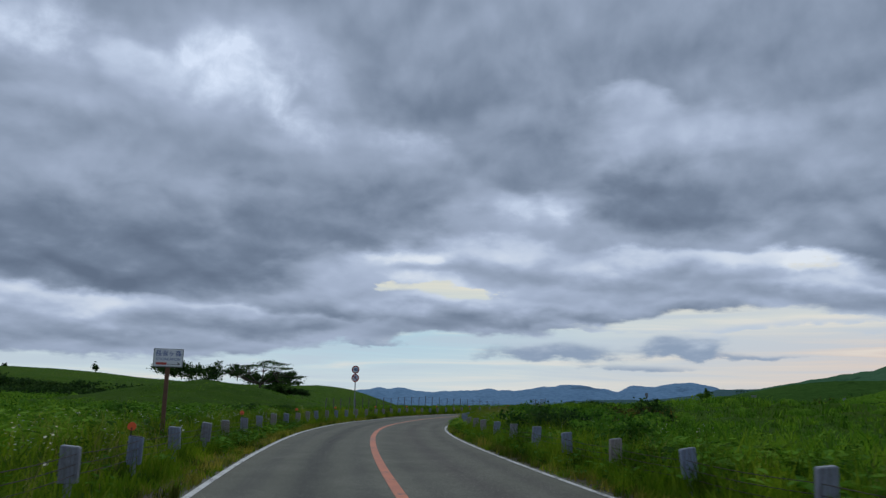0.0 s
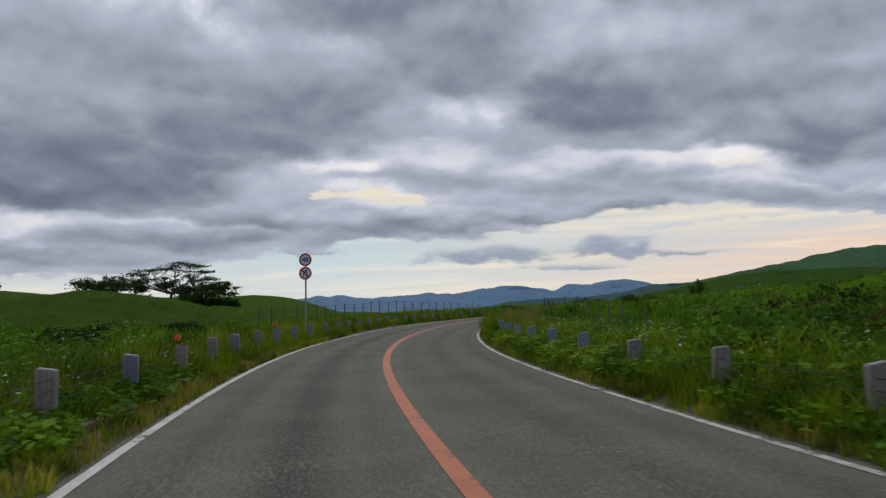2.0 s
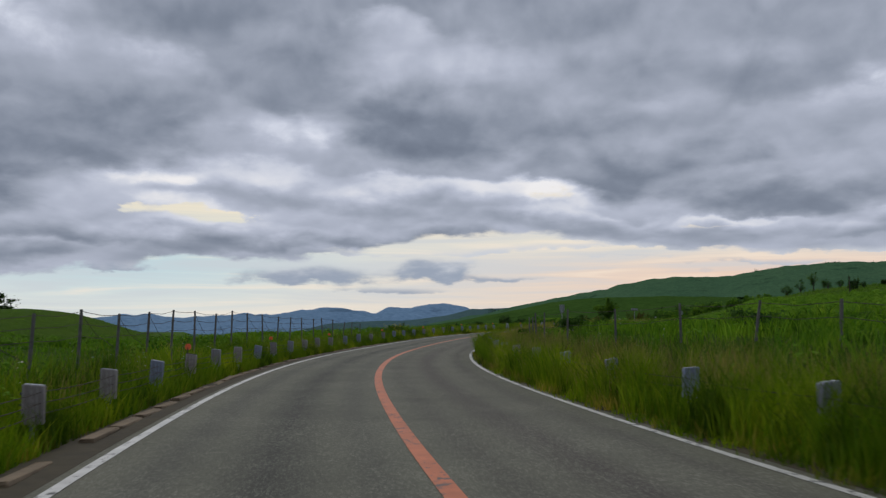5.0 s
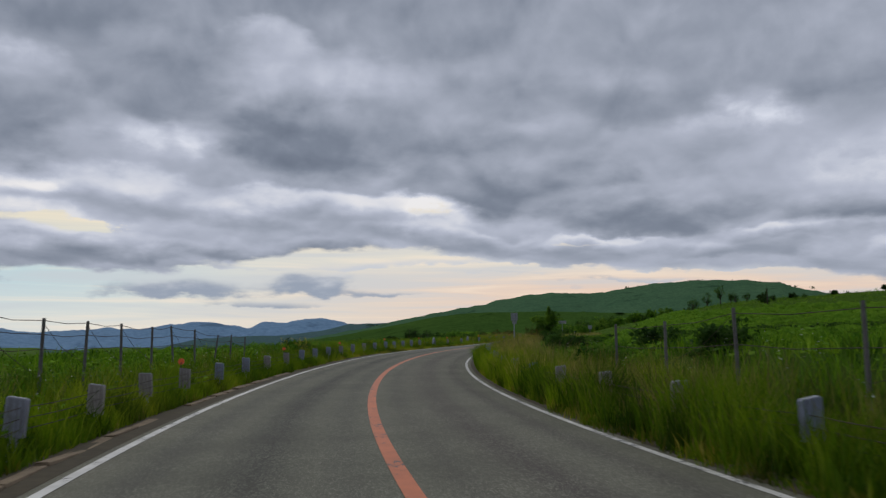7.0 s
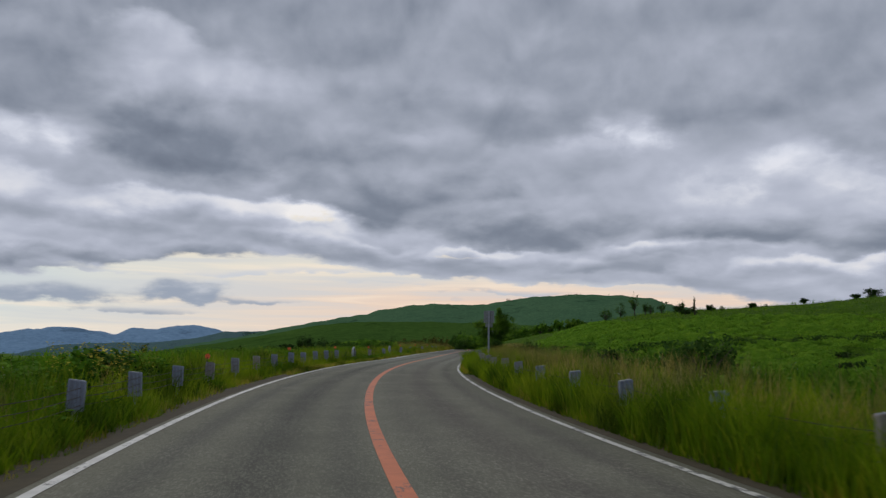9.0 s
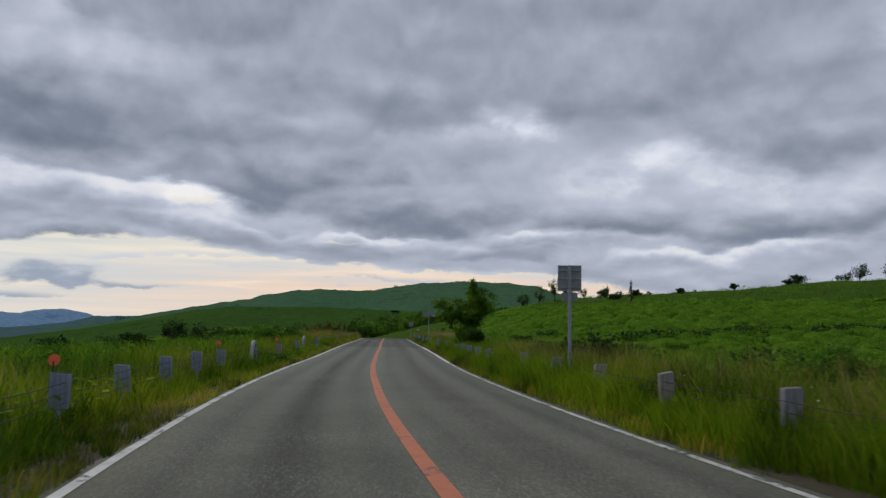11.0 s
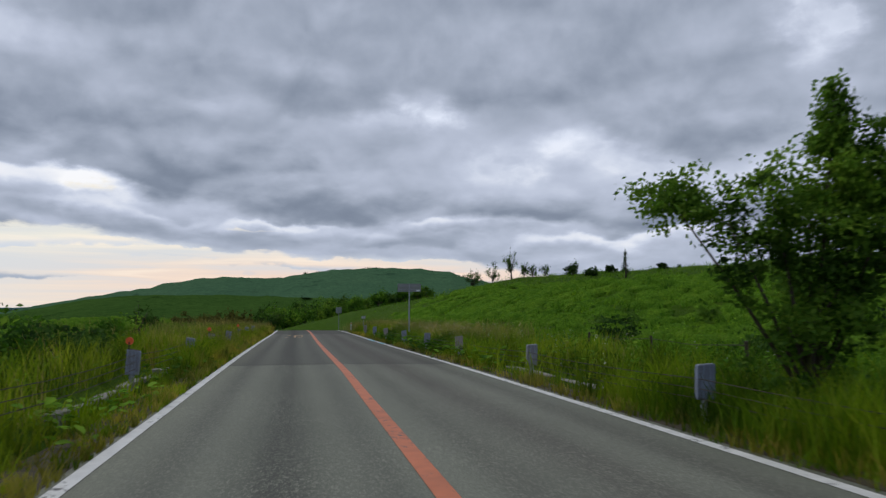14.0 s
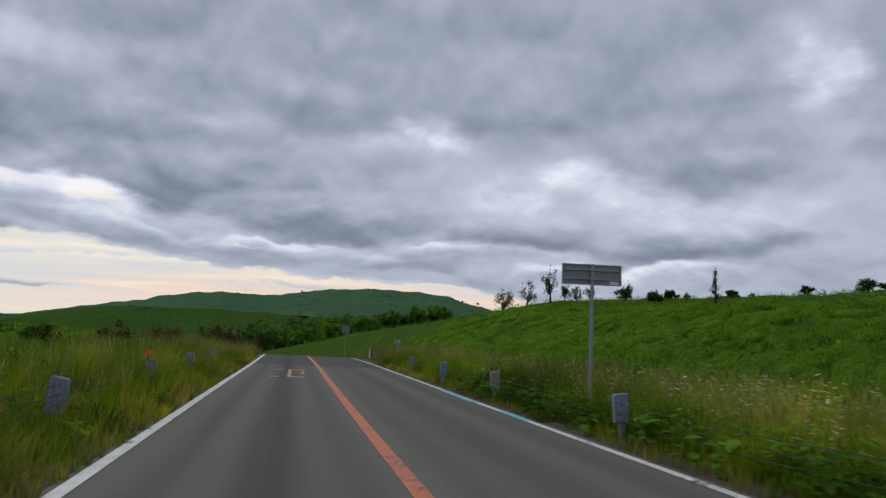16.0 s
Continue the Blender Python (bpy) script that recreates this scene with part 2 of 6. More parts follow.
# ---------------------------------------------------------------- materials
def mat(name, build, **kw):
    m = bpy.data.materials.new(name)
    m.use_nodes = True
    nt = m.node_tree
    build(nt, nt.nodes["Principled BSDF"], **kw)
    return m


def node(nt, kind, **inputs):
    n = nt.nodes.new(kind)
    for k, v in inputs.items():
        s = n.inputs[k.replace("_", " ")]
        if isinstance(v, bpy.types.NodeSocket):
            nt.links.new(v, s)
        else:
            s.default_value = v
    return n


def ramp(nt, fac, stops):
    n = nt.nodes.new("ShaderNodeValToRGB")
    nt.links.new(fac, n.inputs[0])
    els = n.color_ramp.elements
    for i, (p, c) in enumerate(stops):
        e = els[i] if i < 2 else els.new(p)
        e.position, e.color = p, (*c, 1)
    return n.outputs[0]


def mixcol(nt, fac, a, b, blend="MIX"):
    n = nt.nodes.new("ShaderNodeMix")
    n.data_type, n.blend_type = "RGBA", blend
    for i, v in ((0, fac), (6, a), (7, b)):
        if isinstance(v, bpy.types.NodeSocket):
            nt.links.new(v, n.inputs[i])
        else:
            n.inputs[i].default_value = (*v, 1) if i else v
    return n.outputs[2]


def noise_of(nt, scale, detail=4.0, rough=0.55, vec=None, stretch=None):
    if vec is None:
        vec = nt.nodes.new("ShaderNodeTexCoord").outputs["Object"]
    if stretch:
        mp = node(nt, "ShaderNodeMapping", Vector=vec, Scale=stretch)
        vec = mp.outputs[0]
    return node(nt, "ShaderNodeTexNoise", Vector=vec, Scale=scale, Detail=detail, Roughness=rough).outputs[0]


def bump(nt, p, height, strength=0.4, distance=0.02):
    b = node(nt, "ShaderNodeBump", Height=height, Strength=strength, Distance=distance)
    nt.links.new(b.outputs[0], p.inputs["Normal"])


def m_plain(nt, p, color, rough=0.7, metal=0.0, var=0.25, scale=12.0, relief=0.15):
    a = noise_of(nt, scale, 5)
    b = noise_of(nt, scale * 0.12, 3)
    dark = tuple(c * (1 - var) for c in color)
    c1 = ramp(nt, a, ((0.3, dark), (0.7, color)))
    c2 = mixcol(nt, 0.35, c1, ramp(nt, b, ((0.3, dark), (0.7, tuple(min(1, c * 1.12) for c in color)))))
    nt.links.new(c2, p.inputs["Base Color"])
    p.inputs["Roughness"].default_value = rough
    p.inputs["Metallic"].default_value = metal
    if relief:
        bump(nt, p, a, relief, 0.01)


def road_uv(nt):
    uv = nt.nodes.new("ShaderNodeUVMap")
    sp = node(nt, "ShaderNodeSeparateXYZ", Vector=uv.outputs[0])
    return uv.outputs[0], sp.outputs[0], sp.outputs[1]


def m_asphalt(nt, p):
    uv, d, s = road_uv(nt)
    grain = noise_of(nt, 90, 3, 0.7)
    stone = node(nt, "ShaderNodeTexVoronoi", Scale=70.0).outputs["Distance"]
    stone.node.feature = "F1"
    nt.links.new(nt.nodes.new("ShaderNodeTexCoord").outputs["Object"], stone.node.inputs["Vector"])
    patchy = noise_of(nt, 0.5, 5, 0.6)
    streak = noise_of(nt, 1.0, 4, 0.55, uv, (2.2, 0.05, 1.0))
    col = ramp(nt, grain, ((0.30, (0.0522, 0.0530, 0.0409)), (0.70, (0.2063, 0.2059, 0.1540))))
    blotch = noise_of(nt, 14, 4, 0.6)
    col = mixcol(nt, 0.3, col, ramp(nt, blotch, ((0.35, (0.0495, 0.0499, 0.0385)), (0.65, (0.2182, 0.2176, 0.1639)))))
    col = mixcol(nt, 0.45, col, ramp(nt, patchy, ((0.3, (0.0901, 0.0912, 0.0697)), (0.7, (0.1628, 0.1618, 0.1218)))))
    # a coarser, paler stretch before the joint
    old = node(nt, "ShaderNodeMapRange", From_Min=138.0, From_Max=160.0, To_Min=0.0, To_Max=0.9)
    nt.links.new(s, old.inputs["Value"])
    col = mixcol(nt, old.outputs[0], col, ramp(nt, grain, ((0.25, (0.1018, 0.1088, 0.0870)), (0.75, (0.2399, 0.2530, 0.2012)))))
    # a newer stretch of surfacing past the joint
    gt = node(nt, "ShaderNodeMath")
    gt.operation = "GREATER_THAN"
    nt.links.new(s, gt.inputs[0])
    gt.inputs[1].default_value = 189.4
    gm = node(nt, "ShaderNodeMath")
    gm.operation = "MULTIPLY"
    nt.links.new(gt.outputs[0], gm.inputs[0])
    gm.inputs[1].default_value = 0.8
    col = mixcol(nt, gm.outputs[0], col, (0.112, 0.114, 0.096))
    newest = node(nt, "ShaderNodeMath")
    newest.operation = "GREATER_THAN"
    nt.links.new(s, newest.inputs[0])
    newest.inputs[1].default_value = 230.0
    half = node(nt, "ShaderNodeMath")
    half.operation = "MULTIPLY"
    nt.links.new(newest.outputs[0], half.inputs[0])
    half.inputs[1].default_value = 0.7
    col = mixcol(nt, half.outputs[0], col, (0.050, 0.051, 0.048))
    # wheel tracks polished by traffic, and the oily strip between them
    for c, w, tint, k in ((-1.45, 0.42, (0.032, 0.032, 0.030), 0.68), (1.5, 0.50, (0.064, 0.055, 0.049), 0.66),
                          (-2.5, 0.28, (0.052, 0.052, 0.048), 0.5), (2.6, 0.3, (0.055, 0.048, 0.043), 0.5), (-0.5, 0.28, (0.052, 0.052, 0.048), 0.4), (0.6, 0.3, (0.055, 0.05, 0.045), 0.4)):
        o = node(nt, "ShaderNodeMath")
        o.operation = "SUBTRACT"
        nt.links.new(d, o.inputs[0])
        o.inputs[1].default_value = c
        q = node(nt, "ShaderNodeMath")
        q.operation = "DIVIDE"
        nt.links.new(o.outputs[0], q.inputs[0])
        q.inputs[1].default_value = w
        r = node(nt, "ShaderNodeMath")
        r.operation = "MULTIPLY"
        nt.links.new(q.outputs[0], r.inputs[0])
        nt.links.new(q.outputs[0], r.inputs[1])
        g = node(nt, "ShaderNodeMath")
        g.operation = "POWER"
        g.inputs[0].default_value = 0.36788
        nt.links.new(r.outputs[0], g.inputs[1])
        f = node(nt, "ShaderNodeMath")
        f.operation = "MULTIPLY"
        nt.links.new(g.outputs[0], f.inputs[0])
        f.inputs[1].default_value = k
        h = node(nt, "ShaderNodeMath")
        h.operation = "MULTIPLY_ADD"
        nt.links.new(streak, h.inputs[0])
        h.inputs[1].default_value = 1.4
        h.inputs[2].default_value = 0.3
        e = node(nt, "ShaderNodeMath")
        e.operation, e.use_clamp = "MULTIPLY", True
        nt.links.new(f.outputs[0], e.inputs[0])
        nt.links.new(h.outputs[0], e.inputs[1])
        col = mixcol(nt, e.outputs[0], col, tint)
    chips = node(nt, "ShaderNodeTexVoronoi", Scale=55.0).outputs["Color"]
    nt.links.new(nt.nodes.new("ShaderNodeTexCoord").outputs["Object"], chips.node.inputs["Vector"])
    pale = ramp(nt, chips, ((0.62, (0, 0, 0)), (0.80, (1, 1, 1))))
    worn = node(nt, "ShaderNodeMath")
    worn.operation = "MULTIPLY"
    nt.links.new(pale, worn.inputs[0])
    nt.links.new(ramp(nt, patchy, ((0.30, (0.22, 0.22, 0.22)), (0.65, (0.62, 0.62, 0.62)))), worn.inputs[1])
    rough_part = node(nt, "ShaderNodeMath")
    rough_part.operation = "MULTIPLY_ADD"
    nt.links.new(gt.outputs[0], rough_part.inputs[0])
    rough_part.inputs[1].default_value, rough_part.inputs[2].default_value = -0.85, 1.0
    chipped = node(nt, "ShaderNodeMath")
    chipped.operation = "MULTIPLY"
    nt.links.new(worn.outputs[0], chipped.inputs[0])
    nt.links.new(rough_part.outputs[0], chipped.inputs[1])
    col = mixcol(nt, chipped.outputs[0], col, (0.2908, 0.2941, 0.2360))
    nt.links.new(col, p.inputs["Base Color"])
    p.inputs["Roughness"].default_value = 0.85
    p.inputs["Specular IOR Level"].default_value = 0.22
    bump(nt, p, stone, 0.5, 0.006)


def m_line(nt, p, color, wear):
    """Road paint worn through to the asphalt in cracks and scuffs."""
    uv, d, s = road_uv(nt)
    a = noise_of(nt, 9.0, 8, 0.7)
    b = noise_of(nt, 1.3, 3, 0.5)
    sm = node(nt, "ShaderNodeMath")
    sm.operation = "MULTIPLY_ADD"
    nt.links.new(b, sm.inputs[0])
    sm.inputs[1].default_value = 0.55
    nt.links.new(a, sm.inputs[2])
    gone = ramp(nt, sm.outputs[0], ((wear, (0, 0, 0)), (wear + 0.06, (1, 1, 1))))
    dirt = ramp(nt, noise_of(nt, 3.0, 5, 0.6), ((0.3, tuple(c * 0.72 for c in color)), (0.7, color)))
    col = mixcol(nt, gone, dirt, (0.065, 0.065, 0.064))
    nt.links.new(col, p.inputs["Base Color"])
    p.inputs["Roughness"].default_value = 0.6
    bump(nt, p, a, 0.25, 0.004)


def m_ground(nt, p):
    """Meadow sward: patches of lush, dry and dark herbs."""
    a = noise_of(nt, 0.055, 6, 0.6)
    b = noise_of(nt, 0.6, 6, 0.62)
    c = noise_of(nt, 7.0, 6, 0.7)
    col = ramp(nt, a, ((0.32, (0.0325, 0.0825, 0.0045)), (0.52, (0.0575, 0.1275, 0.0063)), (0.70, (0.1063, 0.1562, 0.0135))))
    col = mixcol(nt, 0.5, col, ramp(nt, b, ((0.30, (0.0213, 0.0575, 0.0036)), (0.55, (0.0600, 0.1300, 0.0063)), (0.75, (0.1100, 0.1713, 0.0163)))))
    col = mixcol(nt, 0.45, col, ramp(nt, c, ((0.30, (0.0175, 0.0462, 0.0036)), (0.70, (0.0900, 0.1650, 0.0118)))))
    nt.links.new(col, p.inputs["Base Color"])
    p.inputs["Roughness"].default_value = 0.9
    p.inputs["Specular IOR Level"].default_value = 0.04
    m = node(nt, "ShaderNodeMath")
    m.operation = "ADD"
    nt.links.new(b, m.inputs[0])
    nt.links.new(c, m.inputs[1])
    bump(nt, p, m.outputs[0], 0.9, 0.35)


def m_leaf(nt, p, dark, light, pale, glow=0.35, vary=0.5):
    """Leaves and blades: each piece its own shade, some light passing through."""
    nt.nodes.remove(p)
    r = nt.nodes.new("ShaderNodeNewGeometry").outputs["Random Per Island"]
    patchy = noise_of(nt, 0.16, 6, 0.65)
    col = ramp(nt, r, ((0.0, dark), (0.55, light), (1.0, pale)))
    col2 = ramp(nt, patchy, ((0.34, dark), (0.5, light), (0.66, pale)))
    col = mixcol(nt, 1.0 - vary, col, col2)
    clump = ramp(nt, noise_of(nt, 0.75, 4, 0.6), ((0.37, (0.32, 0.38, 0.36)), (0.50, (1.0, 1.0, 1.0)), (0.63, (1.55, 1.38, 1.2))))
    col = mixcol(nt, 1.0, col, clump, "MULTIPLY")
    broad = ramp(nt, noise_of(nt, 0.19, 3, 0.5), ((0.36, (0.62, 0.70, 0.72)), (0.52, (1.0, 1.0, 1.0)), (0.66, (1.22, 1.12, 1.0))))
    col = mixcol(nt, 1.0, col, broad, "MULTIPLY")
    d = node(nt, "ShaderNodeBsdfDiffuse", Color=col)
    t = node(nt, "ShaderNodeBsdfTranslucent", Color=col)
    g = node(nt, "ShaderNodeBsdfGlossy", Color=(0.5, 0.5, 0.5, 1), Roughness=0.55)
    a = node(nt, "ShaderNodeMixShader", Fac=glow)
    nt.links.new(d.outputs[0], a.inputs[1])
    nt.links.new(t.outputs[0], a.inputs[2])
    b = node(nt, "ShaderNodeMixShader", Fac=0.015)
    nt.links.new(a.outputs[0], b.inputs[1])
    nt.links.new(g.outputs[0], b.inputs[2])
    nt.links.new(b.outputs[0], nt.nodes["Material Output"].inputs[0])


def m_turf(nt, p):
    """Matted grass on the mounds of the hillside: fine tufts over slow changes of green."""
    a = noise_of(nt, 0.10, 4, 0.55)
    b = noise_of(nt, 1.3, 4, 0.6)
    c = noise_of(nt, 11.0, 5, 0.7, None, (1.0, 1.0, 0.5))
    col = ramp(nt, a, ((0.34, (0.034, 0.112, 0.010)), (0.52, (0.072, 0.176, 0.013)), (0.68, (0.130, 0.236, 0.020))))
    col = mixcol(nt, 0.45, col, ramp(nt, b, ((0.38, (0.016, 0.062, 0.005)), (0.52, (0.080, 0.186, 0.012)), (0.64, (0.215, 0.315, 0.030)))))
    col = mixcol(nt, 0.5, col, ramp(nt, c, ((0.36, (0.022, 0.075, 0.004)), (0.62, (0.165, 0.305, 0.020)))))
    nt.links.new(col, p.inputs["Base Color"])
    p.inputs["Roughness"].default_value = 0.95
    p.inputs["Specular IOR Level"].default_value = 0.03
    m = node(nt, "ShaderNodeMath")
    m.operation = "ADD"
    nt.links.new(b, m.inputs[0])
    nt.links.new(c, m.inputs[1])
    bump(nt, p, m.outputs[0], 1.0, 0.18)


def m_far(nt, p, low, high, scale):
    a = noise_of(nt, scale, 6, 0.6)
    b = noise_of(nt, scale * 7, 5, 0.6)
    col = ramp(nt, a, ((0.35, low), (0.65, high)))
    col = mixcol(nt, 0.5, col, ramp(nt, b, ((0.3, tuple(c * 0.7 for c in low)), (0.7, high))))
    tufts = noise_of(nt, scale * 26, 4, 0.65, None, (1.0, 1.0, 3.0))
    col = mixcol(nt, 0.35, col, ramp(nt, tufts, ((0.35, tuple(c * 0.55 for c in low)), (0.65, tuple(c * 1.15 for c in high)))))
    scrub = noise_of(nt, scale * 2.2, 7, 0.65)
    col = mixcol(nt, ramp(nt, scrub, ((0.60, (0, 0, 0)), (0.66, (0.7, 0.7, 0.7)))), col, tuple(c * 0.5 for c in low))
    nt.links.new(col, p.inputs["Base Color"])
    p.inputs["Roughness"].default_value = 1.0
    p.inputs["Specular IOR Level"].default_value = 0.0


def m_sleeve(nt, p):
    """Old grey sleeves, some bluish, some brownish, each weathered its own way."""
    one = nt.nodes.new("ShaderNodeObjectInfo").outputs["Random"]
    base = ramp(nt, one, ((0.0, (0.200, 0.245, 0.350)), (0.45, (0.235, 0.265, 0.340)), (0.62, (0.250, 0.232, 0.230)), (1.0, (0.310, 0.285, 0.268))))
    stain = ramp(nt, noise_of(nt, 11, 6, 0.65), ((0.3, (0.78, 0.76, 0.73)), (0.7, (1.1, 1.1, 1.1))))
    runs = ramp(nt, noise_of(nt, 6, 4, 0.6, None, (6, 6, 0.6)), ((0.35, (0.7, 0.66, 0.62)), (0.6, (1.0, 1.0, 1.0))))
    col = mixcol(nt, 1.0, mixcol(nt, 1.0, base, stain, "MULTIPLY"), runs, "MULTIPLY")
    nt.links.new(col, p.inputs["Base Color"])
    p.inputs["Roughness"].default_value = 0.7
    bump(nt, p, stain, 0.08, 0.002)


ASPHALT = mat("asphalt", m_asphalt)
WHITE_LINE = mat("white_road_paint", m_line, color=(0.66, 0.66, 0.63), wear=0.85)
ORANGE_LINE = mat("orange_road_paint", m_line, color=(0.56, 0.155, 0.055), wear=0.865)
BLUE_PAINT = mat("blue_road_paint", m_line, color=(0.18, 0.48, 0.58), wear=0.93)
YELLOW_PAINT = mat("worn_yellow_paint", m_line, color=(0.50, 0.27, 0.08), wear=0.84)
SOIL = mat("roadside_soil", m_plain, color=(0.062, 0.049, 0.024), rough=0.95, var=0.5, scale=6, relief=0.5)
CONCRETE = mat("weathered_concrete", m_plain, color=(0.215, 0.160, 0.100), rough=0.9, var=0.45, scale=9, relief=0.4)
GREY_KERB = mat("pale_kerb_concrete", m_plain, color=(0.255, 0.245, 0.205), rough=0.9, var=0.5, scale=7, relief=0.4)
GROUND = mat("meadow", m_ground)
GALV = mat("galvanised_steel", m_plain, color=(0.30, 0.32, 0.36), rough=0.5, metal=0.35, var=0.35, scale=14)
SLEEVE = mat("weathered_grey_sleeve", m_sleeve)
RUST = mat("rusty_wire", m_plain, color=(0.060, 0.042, 0.032), rough=0.85, var=0.5, scale=20)
WOODPOST = mat("grey_fence_post", m_plain, color=(0.15, 0.14, 0.135), rough=0.9, var=0.5, scale=10)
BROWN = mat("brown_painted_steel", m_plain, color=(0.16, 0.075, 0.042), rough=0.7, var=0.4, scale=10)
ORANGE = mat("orange_reflector", m_plain, color=(0.85, 0.13, 0.03), rough=0.4, var=0.15, scale=30)
SIGN_WHITE = mat("white_sign_face", m_plain, color=(0.74, 0.75, 0.78), rough=0.45, var=0.08, scale=8, relief=0.0)
SIGN_RED = mat("faded_red_sign_paint", m_plain, color=(0.50, 0.075, 0.06), rough=0.5, var=0.25, scale=10, relief=0.0)
SIGN_BLUE = mat("blue_sign_paint", m_plain, color=(0.035, 0.10, 0.36), rough=0.5, var=0.2, scale=10, relief=0.0)
SIGN_BACK = mat("grey_sign_back", m_plain, color=(0.25, 0.265, 0.27), rough=0.55, metal=0.2, var=0.2, scale=5)
DARK_STEEL = mat("dark_bolt_steel", m_plain, color=(0.05, 0.05, 0.055), rough=0.6, metal=0.4, var=0.3, scale=30)
BARK = mat("bark", m_plain, color=(0.085, 0.067, 0.05), rough=0.95, var=0.5, scale=14, relief=0.6)
GRASS = mat("verge_grass", m_leaf, dark=(0.052, 0.122, 0.003), light=(0.150, 0.262, 0.006), pale=(0.300, 0.350, 0.028), glow=0.36)
MEADOW = mat("meadow_grass", m_leaf, dark=(0.040, 0.124, 0.006), light=(0.112, 0.262, 0.010), pale=(0.220, 0.345, 0.026), glow=0.36)
TURF = mat("mounded_turf", m_turf)
THATCH = mat("yellowing_grass", m_leaf, dark=(0.125, 0.125, 0.012), light=(0.270, 0.265, 0.030), pale=(0.410, 0.350, 0.090), glow=0.33)
DRY = mat("seed_heads", m_leaf, dark=(0.150, 0.140, 0.030), light=(0.285, 0.255, 0.065), pale=(0.430, 0.385, 0.150))
PLUME = mat("pale_seed_plumes", m_leaf, dark=(0.34, 0.30, 0.17), light=(0.46, 0.42, 0.27), pale=(0.56, 0.52, 0.38))
HERB = mat("broad_herb_leaves", m_leaf, dark=(0.046, 0.136, 0.011), light=(0.108, 0.246, 0.020), pale=(0.195, 0.330, 0.034))
FLOWER = mat("white_flowers", m_leaf, dark=(0.55, 0.55, 0.48), light=(0.68, 0.68, 0.62), pale=(0.75, 0.75, 0.70), glow=0.2)
YELLOWFL = mat("yellow_flowers", m_leaf, dark=(0.30, 0.26, 0.03), light=(0.45, 0.40, 0.05), pale=(0.55, 0.5, 0.08), glow=0.2)
LEAF = mat("tree_leaves", m_leaf, dark=(0.028, 0.072, 0.012), light=(0.060, 0.135, 0.020), pale=(0.115, 0.200, 0.034))
ROADLEAF = mat("bright_tree_leaves", m_leaf, dark=(0.055, 0.140, 0.014), light=(0.130, 0.260, 0.024), pale=(0.230, 0.350, 0.040), glow=0.5)
LEAF_DARK = mat("dark_tree_leaves", m_leaf, dark=(0.018, 0.045, 0.010), light=(0.036, 0.080, 0.016), pale=(0.062, 0.118, 0.024))
LEAF_RED = mat("bronze_shrub_leaves", m_leaf, dark=(0.055, 0.058, 0.012), light=(0.115, 0.105, 0.020), pale=(0.175, 0.155, 0.030))
# grass green paled and blued to put distance haze into the colour
HAZED_GREEN = mat("haze_tinted_grass_hill", m_far, low=(0.045, 0.108, 0.060), high=(0.078, 0.150, 0.078), scale=0.006)
FAR_DARK = mat("far_meadow_ridge", m_far, low=(0.026, 0.064, 0.014), high=(0.058, 0.116, 0.024), scale=0.012)
# the blue in this green paints in the haze before the woods
HAZED_WOOD = mat("haze_tinted_woods", m_far, low=(0.060, 0.112, 0.122), high=(0.078, 0.135, 0.138), scale=0.006)
# aerial haze painted as base colour: this blue is not the range's own
HAZE_BLUE = mat("haze_blue_mountains", m_far, low=(0.150, 0.262, 0.405), high=(0.185, 0.298, 0.435), scale=0.0015)


# ---------------------------------------------------------------- mesh helpers
def mesh_ob(name, bm, material, parent=None, smooth=False):
    me = bpy.data.meshes.new(name)
    bm.to_mesh(me)
    bm.free()
    me.materials.append(material)
    if smooth:
        me.polygons.foreach_set("use_smooth", [True] * len(me.polygons))
    ob = new(name, me)
    ob.parent = parent
    return ob


def part(name, bm, material, parent, label="", smooth=False):
    ob = mesh_ob(name, bm, material, parent, smooth)
    if label:
        ob["label"] = label
    return ob


def thing(name, m=None, **tags):
    ob = new(name)
    ob.empty_display_size = 0.2
    if m is not None:
        ob.matrix_world = m
    return tagged(ob, **tags)


def array_mesh(name, verts, loops, starts, totals, material, smooth=False):
    me = bpy.data.meshes.new(name)
    me.vertices.add(len(verts))
    me.vertices.foreach_set("co", np.ascontiguousarray(verts, dtype=np.float32).ravel())
    me.loops.add(len(loops))
    me.loops.foreach_set("vertex_index", np.ascontiguousarray(loops, dtype=np.int32))
    me.polygons.add(len(starts))
    me.polygons.foreach_set("loop_start", np.ascontiguousarray(starts, dtype=np.int32))
    me.polygons.foreach_set("loop_total", np.ascontiguousarray(totals, dtype=np.int32))
    if smooth:
        me.polygons.foreach_set("use_smooth", np.ones(len(starts), dtype=bool))
    me.update(calc_edges=True)
    me.materials.append(material)
    return me


def quad_mesh(name, verts, quads, material, smooth=False):
    q = np.asarray(quads)
    n = len(q)
    return array_mesh(name, verts, q.ravel(), np.arange(n) * 4, np.full(n, 4), material, smooth)


def add_box(bm, sx, sy, sz, m=None, bevel=0.0):
    r = bmesh.ops.create_cube(bm, size=1.0, matrix=(m or Matrix()) @ Matrix.Diagonal((sx, sy, sz, 1)))
    if bevel:
        es = list({e for v in r["verts"] for e in v.link_edges})
        bmesh.ops.bevel(bm, geom=es, offset=bevel, segments=2, affect="EDGES", profile=0.5)
    return r["verts"]


